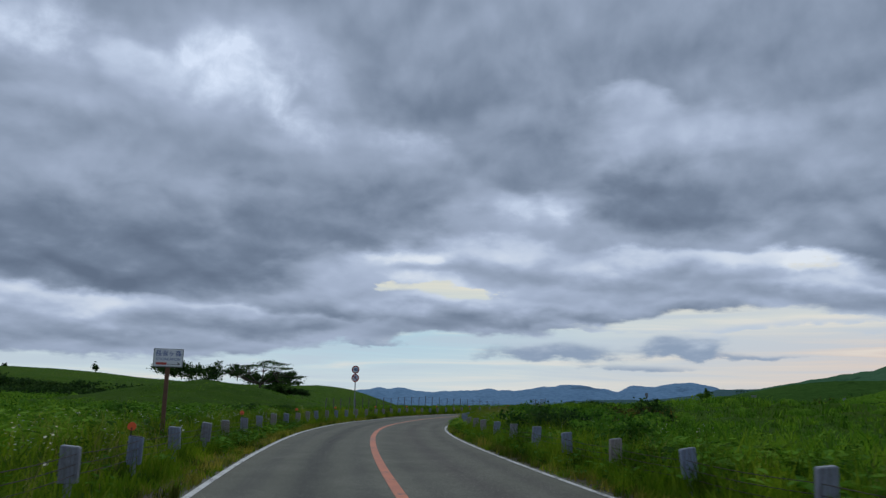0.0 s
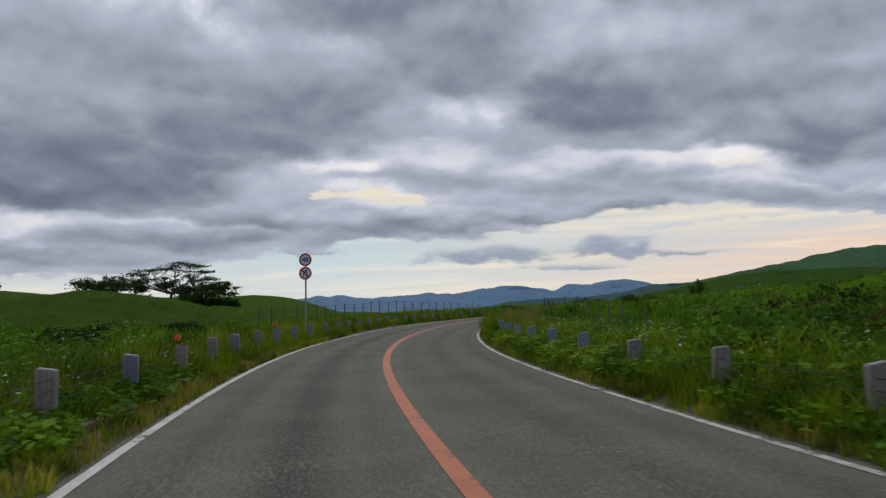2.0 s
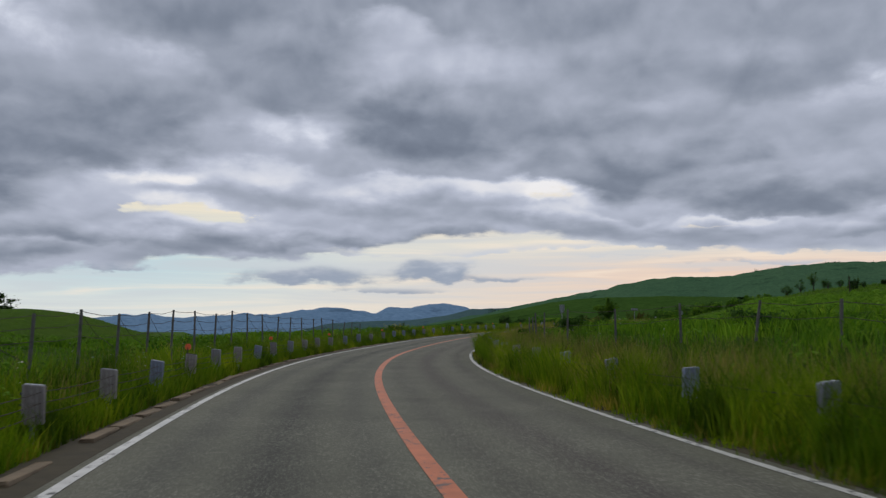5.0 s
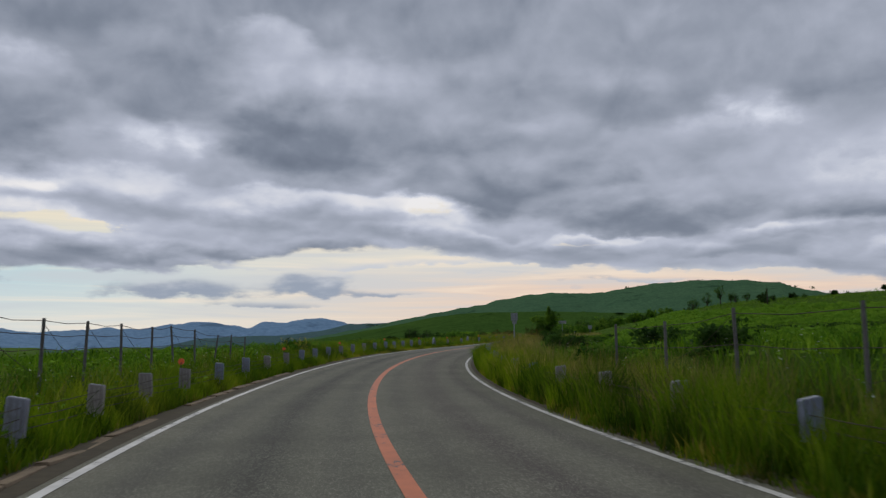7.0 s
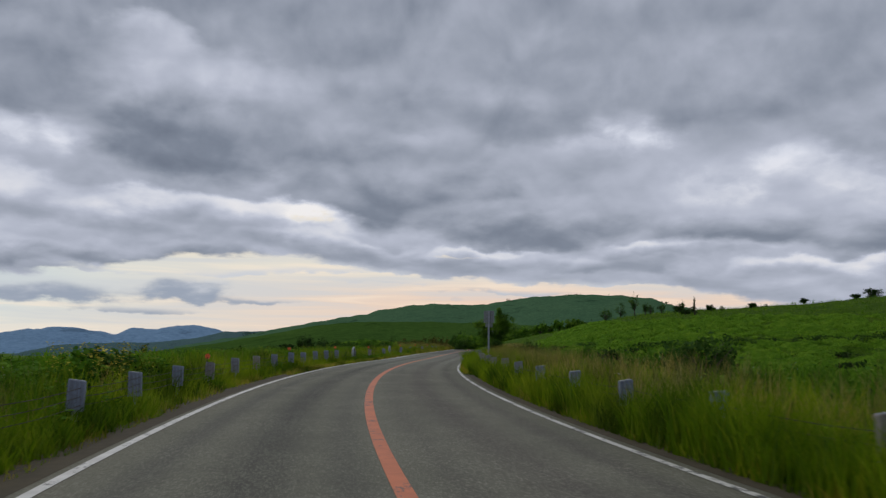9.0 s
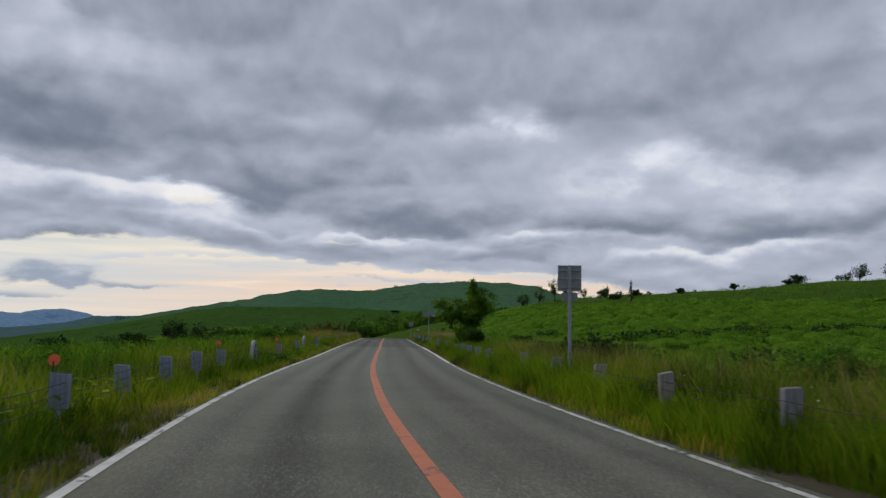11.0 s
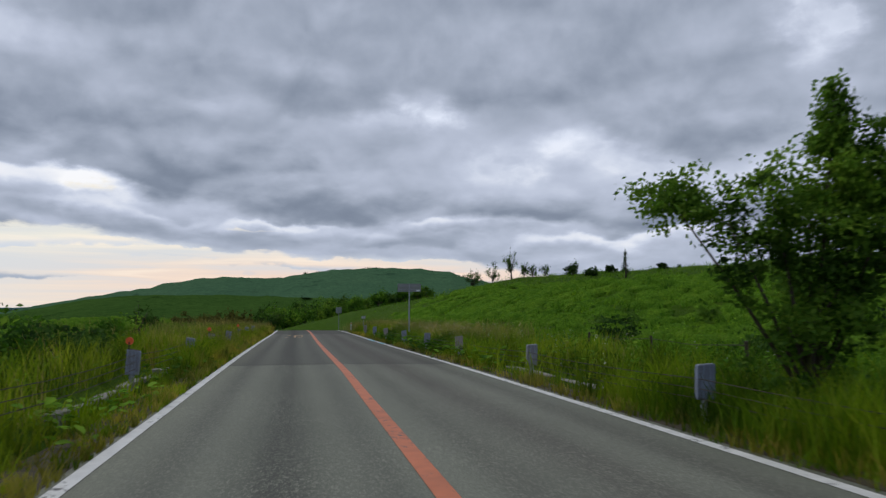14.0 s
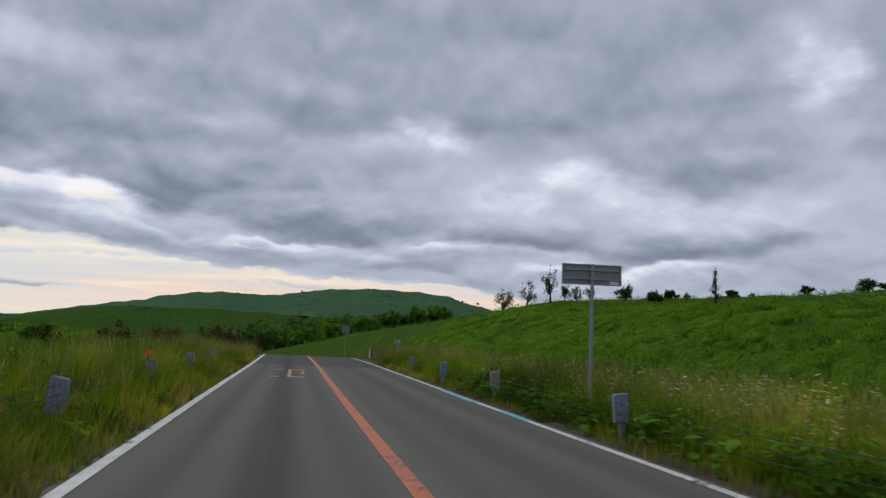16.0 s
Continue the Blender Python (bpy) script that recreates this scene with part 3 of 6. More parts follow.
def add_cyl(bm, r1, r2, h, z0=0.0, n=12, m=None):
    return bmesh.ops.create_cone(bm, cap_ends=True, segments=n, radius1=r1, radius2=r2, depth=h,
                                 matrix=(m or Matrix()) @ Matrix.Translation((0, 0, z0 + h / 2)))["verts"]


def tube(pts, radii, n=6):
    """Verts and quads of a tapering pipe along points."""
    V, Q = [], []
    P = [Vector(p) for p in pts]
    for i, p in enumerate(P):
        t = (P[min(i + 1, len(P) - 1)] - P[max(i - 1, 0)]).normalized()
        a = t.cross(Vector((0.31, 0.17, 0.93)) if abs(t.z) < 0.9 else Vector((1, 0.2, 0))).normalized()
        b = t.cross(a)
        for k in range(n):
            w = 2 * math.pi * k / n
            V.append(p + radii[i] * (math.cos(w) * a + math.sin(w) * b))
    for i in range(len(P) - 1):
        for k in range(n):
            Q.append((i * n + k, i * n + (k + 1) % n, (i + 1) * n + (k + 1) % n, (i + 1) * n + k))
    return V, Q


def add_tube(bm, pts, radii, n=6, caps=True):
    V, Q = tube(pts, radii, n)
    vs = [bm.verts.new(v) for v in V]
    for q in Q:
        bm.faces.new([vs[i] for i in q])
    if caps:
        bm.faces.new(vs[:n][::-1])
        bm.faces.new(vs[-n:])


# ---------------------------------------------------------------- the road's line
HEAD_S = [-60, 0, 15, 30, 42, 54, 65, 77, 88, 100, 110, 120, 130, 140, 150, 162, 192, 220, 250, 268, 295, 330, 400]
HEAD_A = [-11.6, -8.56, -7.01, -4.25, -0.45, 4.47, 7.85, 11.45, 16.45, 21.37, 24.53, 27.89, 31.29, 34.17, 36.91, 38.74, 38.5, 39.04, 38.3, 32, 10, -20, -40]
RISE_S = [-60, 0, 24, 48, 65, 88, 106, 118, 131, 143, 155, 167, 180, 192, 204, 216, 230, 246, 256, 275, 300, 330, 400]
RISE_Z = [-0.074, -0.099, -0.142, -0.236, -0.266, -0.235, -0.162, 0.004, 0.239, 0.412, 0.574, 0.692, 0.918, 1.101, 1.236, 1.408, 1.596, 1.81, 1.85, 1.2, -0.8, -4.5, -12.0]


# the painted edge lines: metres from the middle line, wider in the bend
EDGE_S = [-60, 10, 30, 54, 83, 101, 114, 130, 144, 157, 174, 200, 400]
EDGE_L = [2.90, 2.90, 2.99, 3.10, 3.17, 3.19, 3.20, 3.12, 3.03, 2.95, 2.94, 2.94, 2.94]
EDGE_R = [3.20, 3.20, 3.20, 3.23, 3.20, 3.17, 3.12, 3.05, 2.99, 2.95, 3.08, 3.13, 3.13]


def smooth_curve(s, ks, kv, reach=6.0):
    out = 0
    for o in (-1.0, -0.5, 0.0, 0.5, 1.0):
        out = out + np.interp(s + o * reach, ks, kv)
    return out / 5


STEP = 0.5
RS = np.arange(-60, 400, STEP)
_h = np.radians(smooth_curve(RS, HEAD_S, HEAD_A, 3.0))
_x, _y = np.cumsum(np.sin(_h)) * STEP, np.cumsum(np.cos(_h)) * STEP
_i0 = int(np.argmin(abs(RS)))
RX, RY = _x - _x[_i0] + 1.246, _y - _y[_i0] + 0.16
RHX, RHY = np.sin(_h), np.cos(_h)
RZ = smooth_curve(RS, RISE_S, RISE_Z, 6.0)


def on_road(s, d, lift=0.0):
    """The place at s metres along the road and d metres to the right of its middle line."""
    x, y = np.interp(s, RS, RX), np.interp(s, RS, RY)
    hx, hy, z = np.interp(s, RS, RHX), np.interp(s, RS, RHY), np.interp(s, RS, RZ)
    return x + d * hy, y - d * hx, z + lift


def sstep(x, a, b):
    t = np.clip((x - a) / (b - a), 0, 1)
    return t * t * (3 - 2 * t)


def spread_of(s, d):
    """How much wider or narrower than 3.22 m the road's half is there."""
    return np.where(np.asarray(d) < 0, np.interp(s, EDGE_S, EDGE_L), np.interp(s, EDGE_S, EDGE_R)) / 3.22


def widened(s, d):
    """A distance from the middle line, moved in or out with the road's edge and fading out to the meadow."""
    d = np.asarray(d, float)
    return d * (1 + (spread_of(s, d) - 1) * (1 - sstep(np.abs(d), 4.4, 8.0)))


def heading(s):
    return math.atan2(float(np.interp(s, RS, RHX)), float(np.interp(s, RS, RHY)))


def road_coords(x, y):
    """s, d and road height for arrays of places."""
    x, y = np.asarray(x, float).ravel(), np.asarray(y, float).ravel()
    k = np.zeros(len(x), int)
    cx, cy = RX[::4], RY[::4]
    for i in range(0, len(x), 20000):
        j = slice(i, i + 20000)
        k[j] = ((x[j, None] - cx) ** 2 + (y[j, None] - cy) ** 2).argmin(1) * 4
    for _ in range(3):
        al = (x - RX[k]) * RHX[k] + (y - RY[k]) * RHY[k]
        k = np.clip(k + np.round(al / STEP).astype(int), 0, len(RS) - 1)
    al = (x - RX[k]) * RHX[k] + (y - RY[k]) * RHY[k]
    d = (x - RX[k]) * RHY[k] - (y - RY[k]) * RHX[k]
    far = np.abs(al) > 3
    d = np.where(far, np.sign(d + 1e-9) * np.hypot(al, d), d)
    return RS[k] + np.clip(al, -1, 1), d, RZ[k]


def lumps(x, y, size, seed):
    """Cheap smooth unevenness from a few crossed waves."""
    r = np.random.RandomState(seed)
    out = 0
    for i in range(7):
        a, f, p = r.uniform(0, 6.28), r.uniform(0.6, 1.7) / size * 6.28, r.uniform(0, 6.28)
        out = out + np.sin((x * math.cos(a) + y * math.sin(a)) * f + p)
    return out / 4


def hump(x, y, cx, cy, h, sx, sy, turn=0.0):
    c, s = math.cos(radians(turn)), math.sin(radians(turn))
    u, v = (x - cx) * c + (y - cy) * s, -(x - cx) * s + (y - cy) * c
    return h * np.exp(-(u / sx) ** 2 - (v / sy) ** 2)


def ground(x, y):
    """Height of the land."""
    x, y = np.asarray(x, float), np.asarray(y, float)
    shape = x.shape
    x, y = x.ravel(), y.ravel()
    s, d, rz = road_coords(x, y)
    r = np.hypot(x - 30, y - 120)
    # long hillside that climbs away from the road on its right
    p = (x - 62) * 0.883 + (y - 170) * 0.469
    q = np.clip(p, 0, 400)
    climb = 17.5 * (1 - np.exp(-q / 150.0 - (q / 210.0) ** 2)) * 1.02
    side = (y - 170) * 0.883 - (x - 62) * 0.469
    climb = climb * (1 - 0.55 * sstep(p, 215, 420)) * (1 - sstep(side, 12, 95)) * (1 - 0.6 * sstep(-side, 150, 330))
    # open meadow, sinking to the valley on the left and ahead
    left = np.where(d < 0, -d, 0)
    sink = -6.2 * sstep(left, 7, 90) * sstep(s, 66, 125) * sstep(x, -40, 0) - 14 * sstep(left, 140, 500) * sstep(s, 40, 160) * sstep(x, -60, 10)
    land = 0.1 + climb + sink - 24 * sstep(r, 450, 1200)
    land = land + hump(x, y, -23, 88, 2.7, 13, 11) + hump(x, y, -30, 265, 4.4, 34, 40) + hump(x, y, -128, 255, 7.9, 62, 50)
    land = land + hump(x, y, -85, 405, 4.6, 60, 50) + hump(x, y, 60, 60, 1.4, 30, 40) + hump(x, y, 27, 85, 0.8, 11, 26) + hump(x, y, 222, 180, 3.6, 60, 40)
    # the slope's long shoulder, and the valley beyond the meadow
    land = land - (0.75 + 1.55 * sstep(side, -22, 18)) * sstep(p, 40, 78) * (1 - 0.52 * sstep(p, 105, 135))
    land = land - 1.05 * sstep(side, 14, 34) * (1 - 0.6 * sstep(side, 38, 55)) * sstep(p, 82, 112)
    land = land - 11 * sstep(y, 270, 460) * sstep(x, -40, 10) * (1 - sstep(x, 130, 230))
    land = land + lumps(x, y, 34, 3) * 0.30 * sstep(np.abs(d), 12, 50) + lumps(x, y, 9, 5) * (0.15 * sstep(np.abs(d), 6, 16) + 0.22 * sstep(d, 20, 40))
    land = land + lumps(x, y, 3.5, 8) * (0.08 * sstep(np.abs(d), 5, 9) + 0.13 * sstep(d, 16, 40))
    # old cattle steps along the hillside
    saw = np.mod((p + 1.4 * lumps(x, y, 14, 21) + 0.5 * lumps(x, y, 5, 22)) / 3.4, 1.0)
    land = land + 0.5 * (sstep(saw, 0.0, 0.35) - saw) * sstep(d, 15, 24) * sstep(p, 2, 10) * (1 - sstep(p, 90, 140)) * (0.7 + 0.5 * lumps(x, y, 20, 23))
    # verge: a low bank along the road's edge
    a = np.abs(d) / spread_of(s, d)
    bank = rz - 0.07 + 0.10 * sstep(a, 3.6, 4.3) + np.where(d > 0, 0.16, 0.22) * sstep(a, 4.6, 6.8)
    w = sstep(a, 7, 30)
    z = bank * (1 - w) + land * w
    z = z + 0.85 * sstep(d, 5.2, 9.5) * (1 - sstep(d, 20, 45)) * sstep(s, 50, 80) * (1 - sstep(s, 104, 128))
    z = np.where(a < 3.65, rz - 0.09, z)
    return z.reshape(shape)


def mown(x, y):
    """True on the smooth knolls, where only short turf grows."""
    return (((x + 24) / 19) ** 2 + ((y - 89) / 17) ** 2 < 1) | (((x + 30) / 50) ** 2 + ((y - 262) / 55) ** 2 < 1) | (((x + 128) / 70) ** 2 + ((y - 255) / 60) ** 2 < 1)


def gz(x, y):
    return float(ground(np.array([x]), np.array([y]))[0])


def axis(lo, hi, fine, ends):
    a = list(np.arange(lo, hi + 0.01, fine))
    step, v = fine, hi
    while v < ends:
        step *= 1.16
        v += step
        a.append(v)
    step, v = fine, lo
    while v > -ends:
        step *= 1.16
        v -= step
        a.insert(0, v)
    return np.array(a)


def make_ground():
    ax, ay = axis(-30, 110, 0.9, 4600), axis(-12, 235, 0.9, 4600)
    gx, gy = np.meshgrid(ax, ay)
    z = ground(gx, gy)
    v = np.stack([gx.ravel(), gy.ravel(), z.ravel()], 1)
    nx, ny = len(ax), len(ay)
    i = (np.arange(ny - 1)[:, None] * nx + np.arange(nx - 1)[None]).ravel()
    q = np.stack([i, i + 1, i + nx + 1, i + nx], 1)
    ob = new("ground", quad_mesh("ground", v, q, GROUND, True))
    tagged(ob, "rolling green highland meadow of grass and herbs", "ground", kind="structure")


make_ground()


def strip(name, s0, s1, ds, offsets, lifts, material, label, category="road"):
    """A ribbon along the road with a cross-section; its map runs across and along."""
    ss = np.arange(s0, s1 + 1e-6, ds)
    V, UV = [], []
    for s in ss:
        for d, l in zip(offsets, lifts):
            V.append(on_road(s, widened(s, d), l))
            UV.append((d, s))
    n = len(offsets)
    Q = [(i * n + k, i * n + k + 1, (i + 1) * n + k + 1, (i + 1) * n + k) for i in range(len(ss) - 1) for k in range(n - 1)]
    me = quad_mesh(name, V, Q, material, True)
    uv = me.uv_layers.new(name="map")
    idx = np.array(Q).ravel()
    uv.data.foreach_set("uv", np.array(UV, dtype=np.float32)[idx].ravel())
    ob = new(name, me)
    return tagged(ob, label, category, kind="structure")


strip("road", -50, 330, 1.0, (-3.72, -3.6, -2.2, 0, 2.2, 3.6, 3.72), (-0.16, 0.0, 0.012, 0.03, 0.012, 0.0, -0.16), ASPHALT,
      "worn grey two-lane asphalt road with polished wheel tracks")
strip("road_shoulder", -50, 330, 1.0, (-4.15, -3.8, -3.38), (-0.03, 0.014, 0.004), SOIL, "strip of dark gravelly soil at the road's edge", "soil")
strip("road_shoulder", -50, 330, 1.0, (3.42, 3.8, 4.15), (0.004, 0.014, -0.03), SOIL, "strip of dark gravelly soil at the road's edge", "soil")


def crown(d):
    return 0.03 * max(0.0, 1 - abs(d) / 3.5)


def line(name, s0, s1, d, w, material, label, lift=0.006):
    return strip(name, s0, s1, 1.0, (d - w / 2, d + w / 2), (crown(d - w / 2) + lift, crown(d + w / 2) + lift), material, label, "road line")


def center_line():
    """The painters' line, which wanders a little from the road's middle."""
    ss = np.arange(-50, 320.1, 1.0)
    off = np.interp(ss, [40, 58, 72, 84, 98, 113, 126, 136, 150, 162, 172, 180, 186], [0, 0, 0.045, 0.045, 0, -0.05, -0.04, -0.03, 0, -0.08, -0.09, -0.05, 0])
    V, UV = [], []
    for s, o in zip(ss, off):
        for e in (-0.09, 0.09):
            V.append(on_road(s, o + e, crown(o + e) + 0.006))
            UV.append((o + e, s))
    Q = [(2 * i, 2 * i + 1, 2 * i + 3, 2 * i + 2) for i in range(len(ss) - 1)]
    me = quad_mesh("center_line", V, Q, ORANGE_LINE, True)
    me.uv_layers.new(name="map").data.foreach_set("uv", np.array(UV, dtype=np.float32)[np.array(Q).ravel()].ravel())
    tagged(new("center_line", me), "worn solid orange centre line on the asphalt", "road line", kind="structure")


center_line()
FRESH_LINE = mat("fresh_white_road_paint", m_line, color=(0.72, 0.72, 0.70), wear=0.90)
BROKEN_LINE = mat("broken_white_road_paint", m_line, color=(0.58, 0.58, 0.55), wear=0.815)
for s0, s1, d, w, mt in ((-50, 168, -3.22, 0.125, WHITE_LINE), (168, 320, -3.22, 0.16, FRESH_LINE), (-50, 164, 3.22, 0.115, BROKEN_LINE), (164, 189, 3.22, 0.17, FRESH_LINE), (189, 320, 3.22, 0.15, WHITE_LINE)):
    line("edge_line", s0, s1, d, w, mt, "fresh white edge line along the asphalt" if mt is FRESH_LINE else "chipped white edge line along the asphalt")



# ---------------------------------------------------------------- distance
FROM = (20.0, 110.0, 1.3)


def ridge(name, prof, far, deep, base, material, label, rough, seed):
    """A range of hills: crest heights follow from the angles at which it rises over the meadow."""
    az = np.arange(prof[0][0], prof[-1][0] + 0.01, 0.25)
    el = np.interp(az, [p[0] for p in prof], [p[1] for p in prof])
    rows = ((-1.0, 0.0), (-0.7, 0.22), (-0.42, 0.55), (-0.2, 0.84), (-0.06, 0.97), (0.0, 1.0), (0.3, 0.6), (0.8, 0.0))
    rs = np.random.RandomState(seed)
    wob = np.convolve(rs.uniform(-1, 1, len(az) + 8), np.ones(3) / 3, "same")[4:-4]
    V = []
    for k, (u, v) in enumerate(rows):
        side = np.convolve(rs.uniform(-1, 1, len(az) + 16), np.ones(7) / 7, "same")[8:-8]
        r = far + u * deep + side * deep * (0.10 if 0 < k < 5 else 0)
        top = FROM[2] + far * np.tan(np.radians(el)) + wob * rough
        z = base + (top - base) * (v + side * (0.10 if 0 < k < 4 else 0))
        V.append(np.stack([FROM[0] + r * np.sin(np.radians(az)), FROM[1] + r * np.cos(np.radians(az)), z], 1))
    n = len(az)
    i = (np.arange(len(rows) - 1)[:, None] * n + np.arange(n - 1)[None]).ravel()
    ob = new(name, quad_mesh(name, np.concatenate(V), np.stack([i, i + 1, i + n + 1, i + n], 1), material, True))
    return tagged(ob, label, "mountain", kind="structure")


# the range wears its haze as a painted blue
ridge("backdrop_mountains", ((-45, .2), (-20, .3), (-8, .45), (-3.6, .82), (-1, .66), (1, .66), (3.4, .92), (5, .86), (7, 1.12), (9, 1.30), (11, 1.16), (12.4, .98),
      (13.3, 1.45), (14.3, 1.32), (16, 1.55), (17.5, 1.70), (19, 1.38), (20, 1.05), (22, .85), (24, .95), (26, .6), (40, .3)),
      4350, 500, -60, HAZE_BLUE, "mountain range on the horizon, its haze painted in as blue", 9.0, 4)
ridge("backdrop_woods", ((-20, -.5), (2, -.6), (6, -.55), (7.2, -.25), (8.9, .18), (11.6, .36), (14.4, .42), (16, .6), (17.4, .78), (19.4, 1.26), (24, 1.4), (30, 1.2)), 3200, 700, -60, HAZED_WOOD,
      "wooded foothills in the distance, tinted blue-green for haze", 3.0, 9)
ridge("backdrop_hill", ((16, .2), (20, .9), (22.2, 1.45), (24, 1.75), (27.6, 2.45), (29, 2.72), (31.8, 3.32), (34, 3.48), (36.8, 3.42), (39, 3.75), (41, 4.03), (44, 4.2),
      (47, 4.2), (49, 3.9), (50.6, 3.4), (54, 2.8), (60, 2.0), (80, 1.0)), 2300, 900, -40, HAZED_GREEN, "long smooth grass hill in the distance, green tinted with haze", 4.0, 2)
ridge("backdrop_meadow", ((6, -.9), (12, -.5), (18.3, .45), (22, 1.15), (25, 1.8), (28, 2.12), (33.5, 2.2), (38, 2.1), (44, 1.9), (52, 1.5), (70, .5)), 850, 520, -22, FAR_DARK,
      "dark green grassy ridge below the hill", 0.6, 6)

# tiny trees along the far crests
rs = np.random.RandomState(17)
P = []
for a0, a1, e0, e1, far, n, size in ((43, 51, 4.17, 3.55, 2290, 26, 5.0), (38, 42, 3.6, 4.1, 2280, 7, 4.5), (43.2, 47, 2.05, 1.95, 800, 44, 3.8), (20, 23, 1.0, 1.4, 2290, 6, 5.0)):
    for k in range(n):
        f = rs.uniform()
        a, e = a0 + (a1 - a0) * f, e0 + (e1 - e0) * f
        c = np.array([FROM[0] + far * math.sin(radians(a)), FROM[1] + far * math.cos(radians(a)), FROM[2] + far * math.tan(radians(e)) - size * 0.1])
        P.append(c + rs.normal(size=(26, 3)) * size * rs.uniform(0.5, 1.3) * np.array([0.9, 0.9, 0.5]))
P = np.concatenate(P)
A = rs.normal(size=P.shape)
A /= np.linalg.norm(A, axis=1)[:, None]
Bv = np.cross(A, rs.normal(size=P.shape))
Bv /= np.linalg.norm(Bv, axis=1)[:, None]
V4 = np.stack([P - A * 2.0, P + Bv * 1.4, P + A * 2.0, P - Bv * 1.4], 1).reshape(-1, 3)
tagged(new("far_trees", quad_mesh("far_trees", V4, np.arange(len(V4)).reshape(-1, 4), LEAF_DARK)), "tiny dark trees along the far hill crests", "trees", kind="stuff")

# joint in the surfacing, worn marks and patches
strip("road_joint", 189.3, 189.45, 0.15, (-3.55, -1.5, 0.0, 1.5, 3.55), (0.004, 0.022, 0.034, 0.022, 0.004), mat("joint_tar", m_plain, color=(0.03, 0.03, 0.03), rough=0.8),
      "dark tar joint across the asphalt", "road joint")
for s0, s1, d in ((206.8, 209.6, 3.22), (210.9, 215.8, 3.16)):
    line("edge_marking", s0, s1, d, 0.20, BLUE_PAINT, "pale blue block painted beside the edge line", 0.010)
for s0, d, w, l in ((219.0, -1.05, 0.50, 0.5), (219.0, -1.32, 0.14, 5.6), (224.3, -1.05, 0.60, 0.5), (218.9, -1.85, 0.30, 0.5), (224.4, -1.75, 0.25, 0.5), (221.5, -0.82, 0.12, 1.6)):
    strip("lane_marking", s0, s0 + l, l, (d - w / 2, d + w / 2), (crown(d) + 0.008, crown(d) + 0.008), YELLOW_PAINT, "worn orange remains of a painted lane mark", "road marking")


# ---------------------------------------------------------------- guard cables
def at_road(s, d, lift=0.0, turn=0.0):
    """A pose beside the road, facing along it."""
    x, y, z = (float(v) for v in on_road(s, d))
    return pose(x, y, gz(x, y) + lift, 0, 0, math.degrees(-heading(s)) + turn)


def cable_post(reflector):
    ob = thing("guard_cable_post", label="grey guard cable post with banded sleeve" + (" and orange reflector disc" if reflector else " standing in grass"),
               category="guard post", group="guard cable posts")
    bm = bmesh.new()
    add_cyl(bm, 0.048, 0.048, 0.62, -0.25, 12)
    part("pole", bm, GALV, ob, smooth=False)
    bm = bmesh.new()
    vs = add_box(bm, 0.225, 0.10, 0.43, pose(0, 0, 0.475))
    for v in vs:
        v.co.z += 0.012 * (1 if v.co.x > 0 else -1) * (v.co.z > 0.5)
    bmesh.ops.bevel(bm, geom=bm.edges[:], offset=0.010, segments=2, affect="EDGES", profile=0.5)
    sleeve = part("sleeve", bm, SLEEVE, ob, "weathered blue-grey steel sleeve")
    for z in (0.36, 0.48, 0.60):
        bm = bmesh.new()
        add_box(bm, 0.035, 0.06, 0.022, pose(0.118, 0, z), 0.004)
        part("bolt", bm, DARK_STEEL, sleeve)
    bm = bmesh.new()
    add_box(bm, 0.20, 0.085, 0.012, pose(0, 0, 0.692, 0, -6, 0), 0.004)
    part("cap", bm, RUST if reflector else GALV, ob)
    if reflector:
        bm = bmesh.new()
        add_box(bm, 0.018, 0.012, 0.20, pose(0.085, 0.04, 0.73), 0.003)
        stem = part("reflector_stem", bm, RUST, ob)
        bm = bmesh.new()
        add_cyl(bm, 0.068, 0.068, 0.022, -0.011, 18, pose(0.085, 0.025, 0.845, 90, 0, 0))
        part("reflector", bm, ORANGE, stem, "round orange reflector disc")
    return ob


ORANGE_S = (1.0, 13.6, 26.6, 40.5, 52.4, 66.0, 77.6, 89.0, 100.6, 115.1, 127.7, 141.0, 152.9)
LEFT_POSTS = []
for a, b in zip(ORANGE_S, ORANGE_S[1:]):
    LEFT_POSTS += [(a + (b - a) * k / 4, k == 0) for k in range(4)]
LEFT_POSTS += [(152.9, True), (164.3, True), (171.3, False), (182.3, True), (190.4, False), (196.6, True), (203.2, False), (209.9, True), (216.6, False), (223.2, False)]
RIGHT_POSTS = [(1.65 + 3.27 * k, False) for k in range(47)] + [(s, False) for s in (157.6, 160.8, 164.0, 167.0, 169.9, 176.6, 184.0, 191.5, 197.8, 204.1, 211.8, 219.0, 226.0)]


def post_line(s, side):
    """How far from the middle line the guard posts stand."""
    if side < 0:
        return float(np.interp(s, (100, 118, 150, 165), (-4.1, -4.2, -4.15, -4.0)))
    return float(np.interp(s, (65, 105, 119, 149, 158), (4.17, 4.08, 4.12, 4.05, 3.8)))


plain_post, orange_post = cable_post(False), cable_post(True)
rnd = random.Random(5)
first = {False: plain_post, True: orange_post}
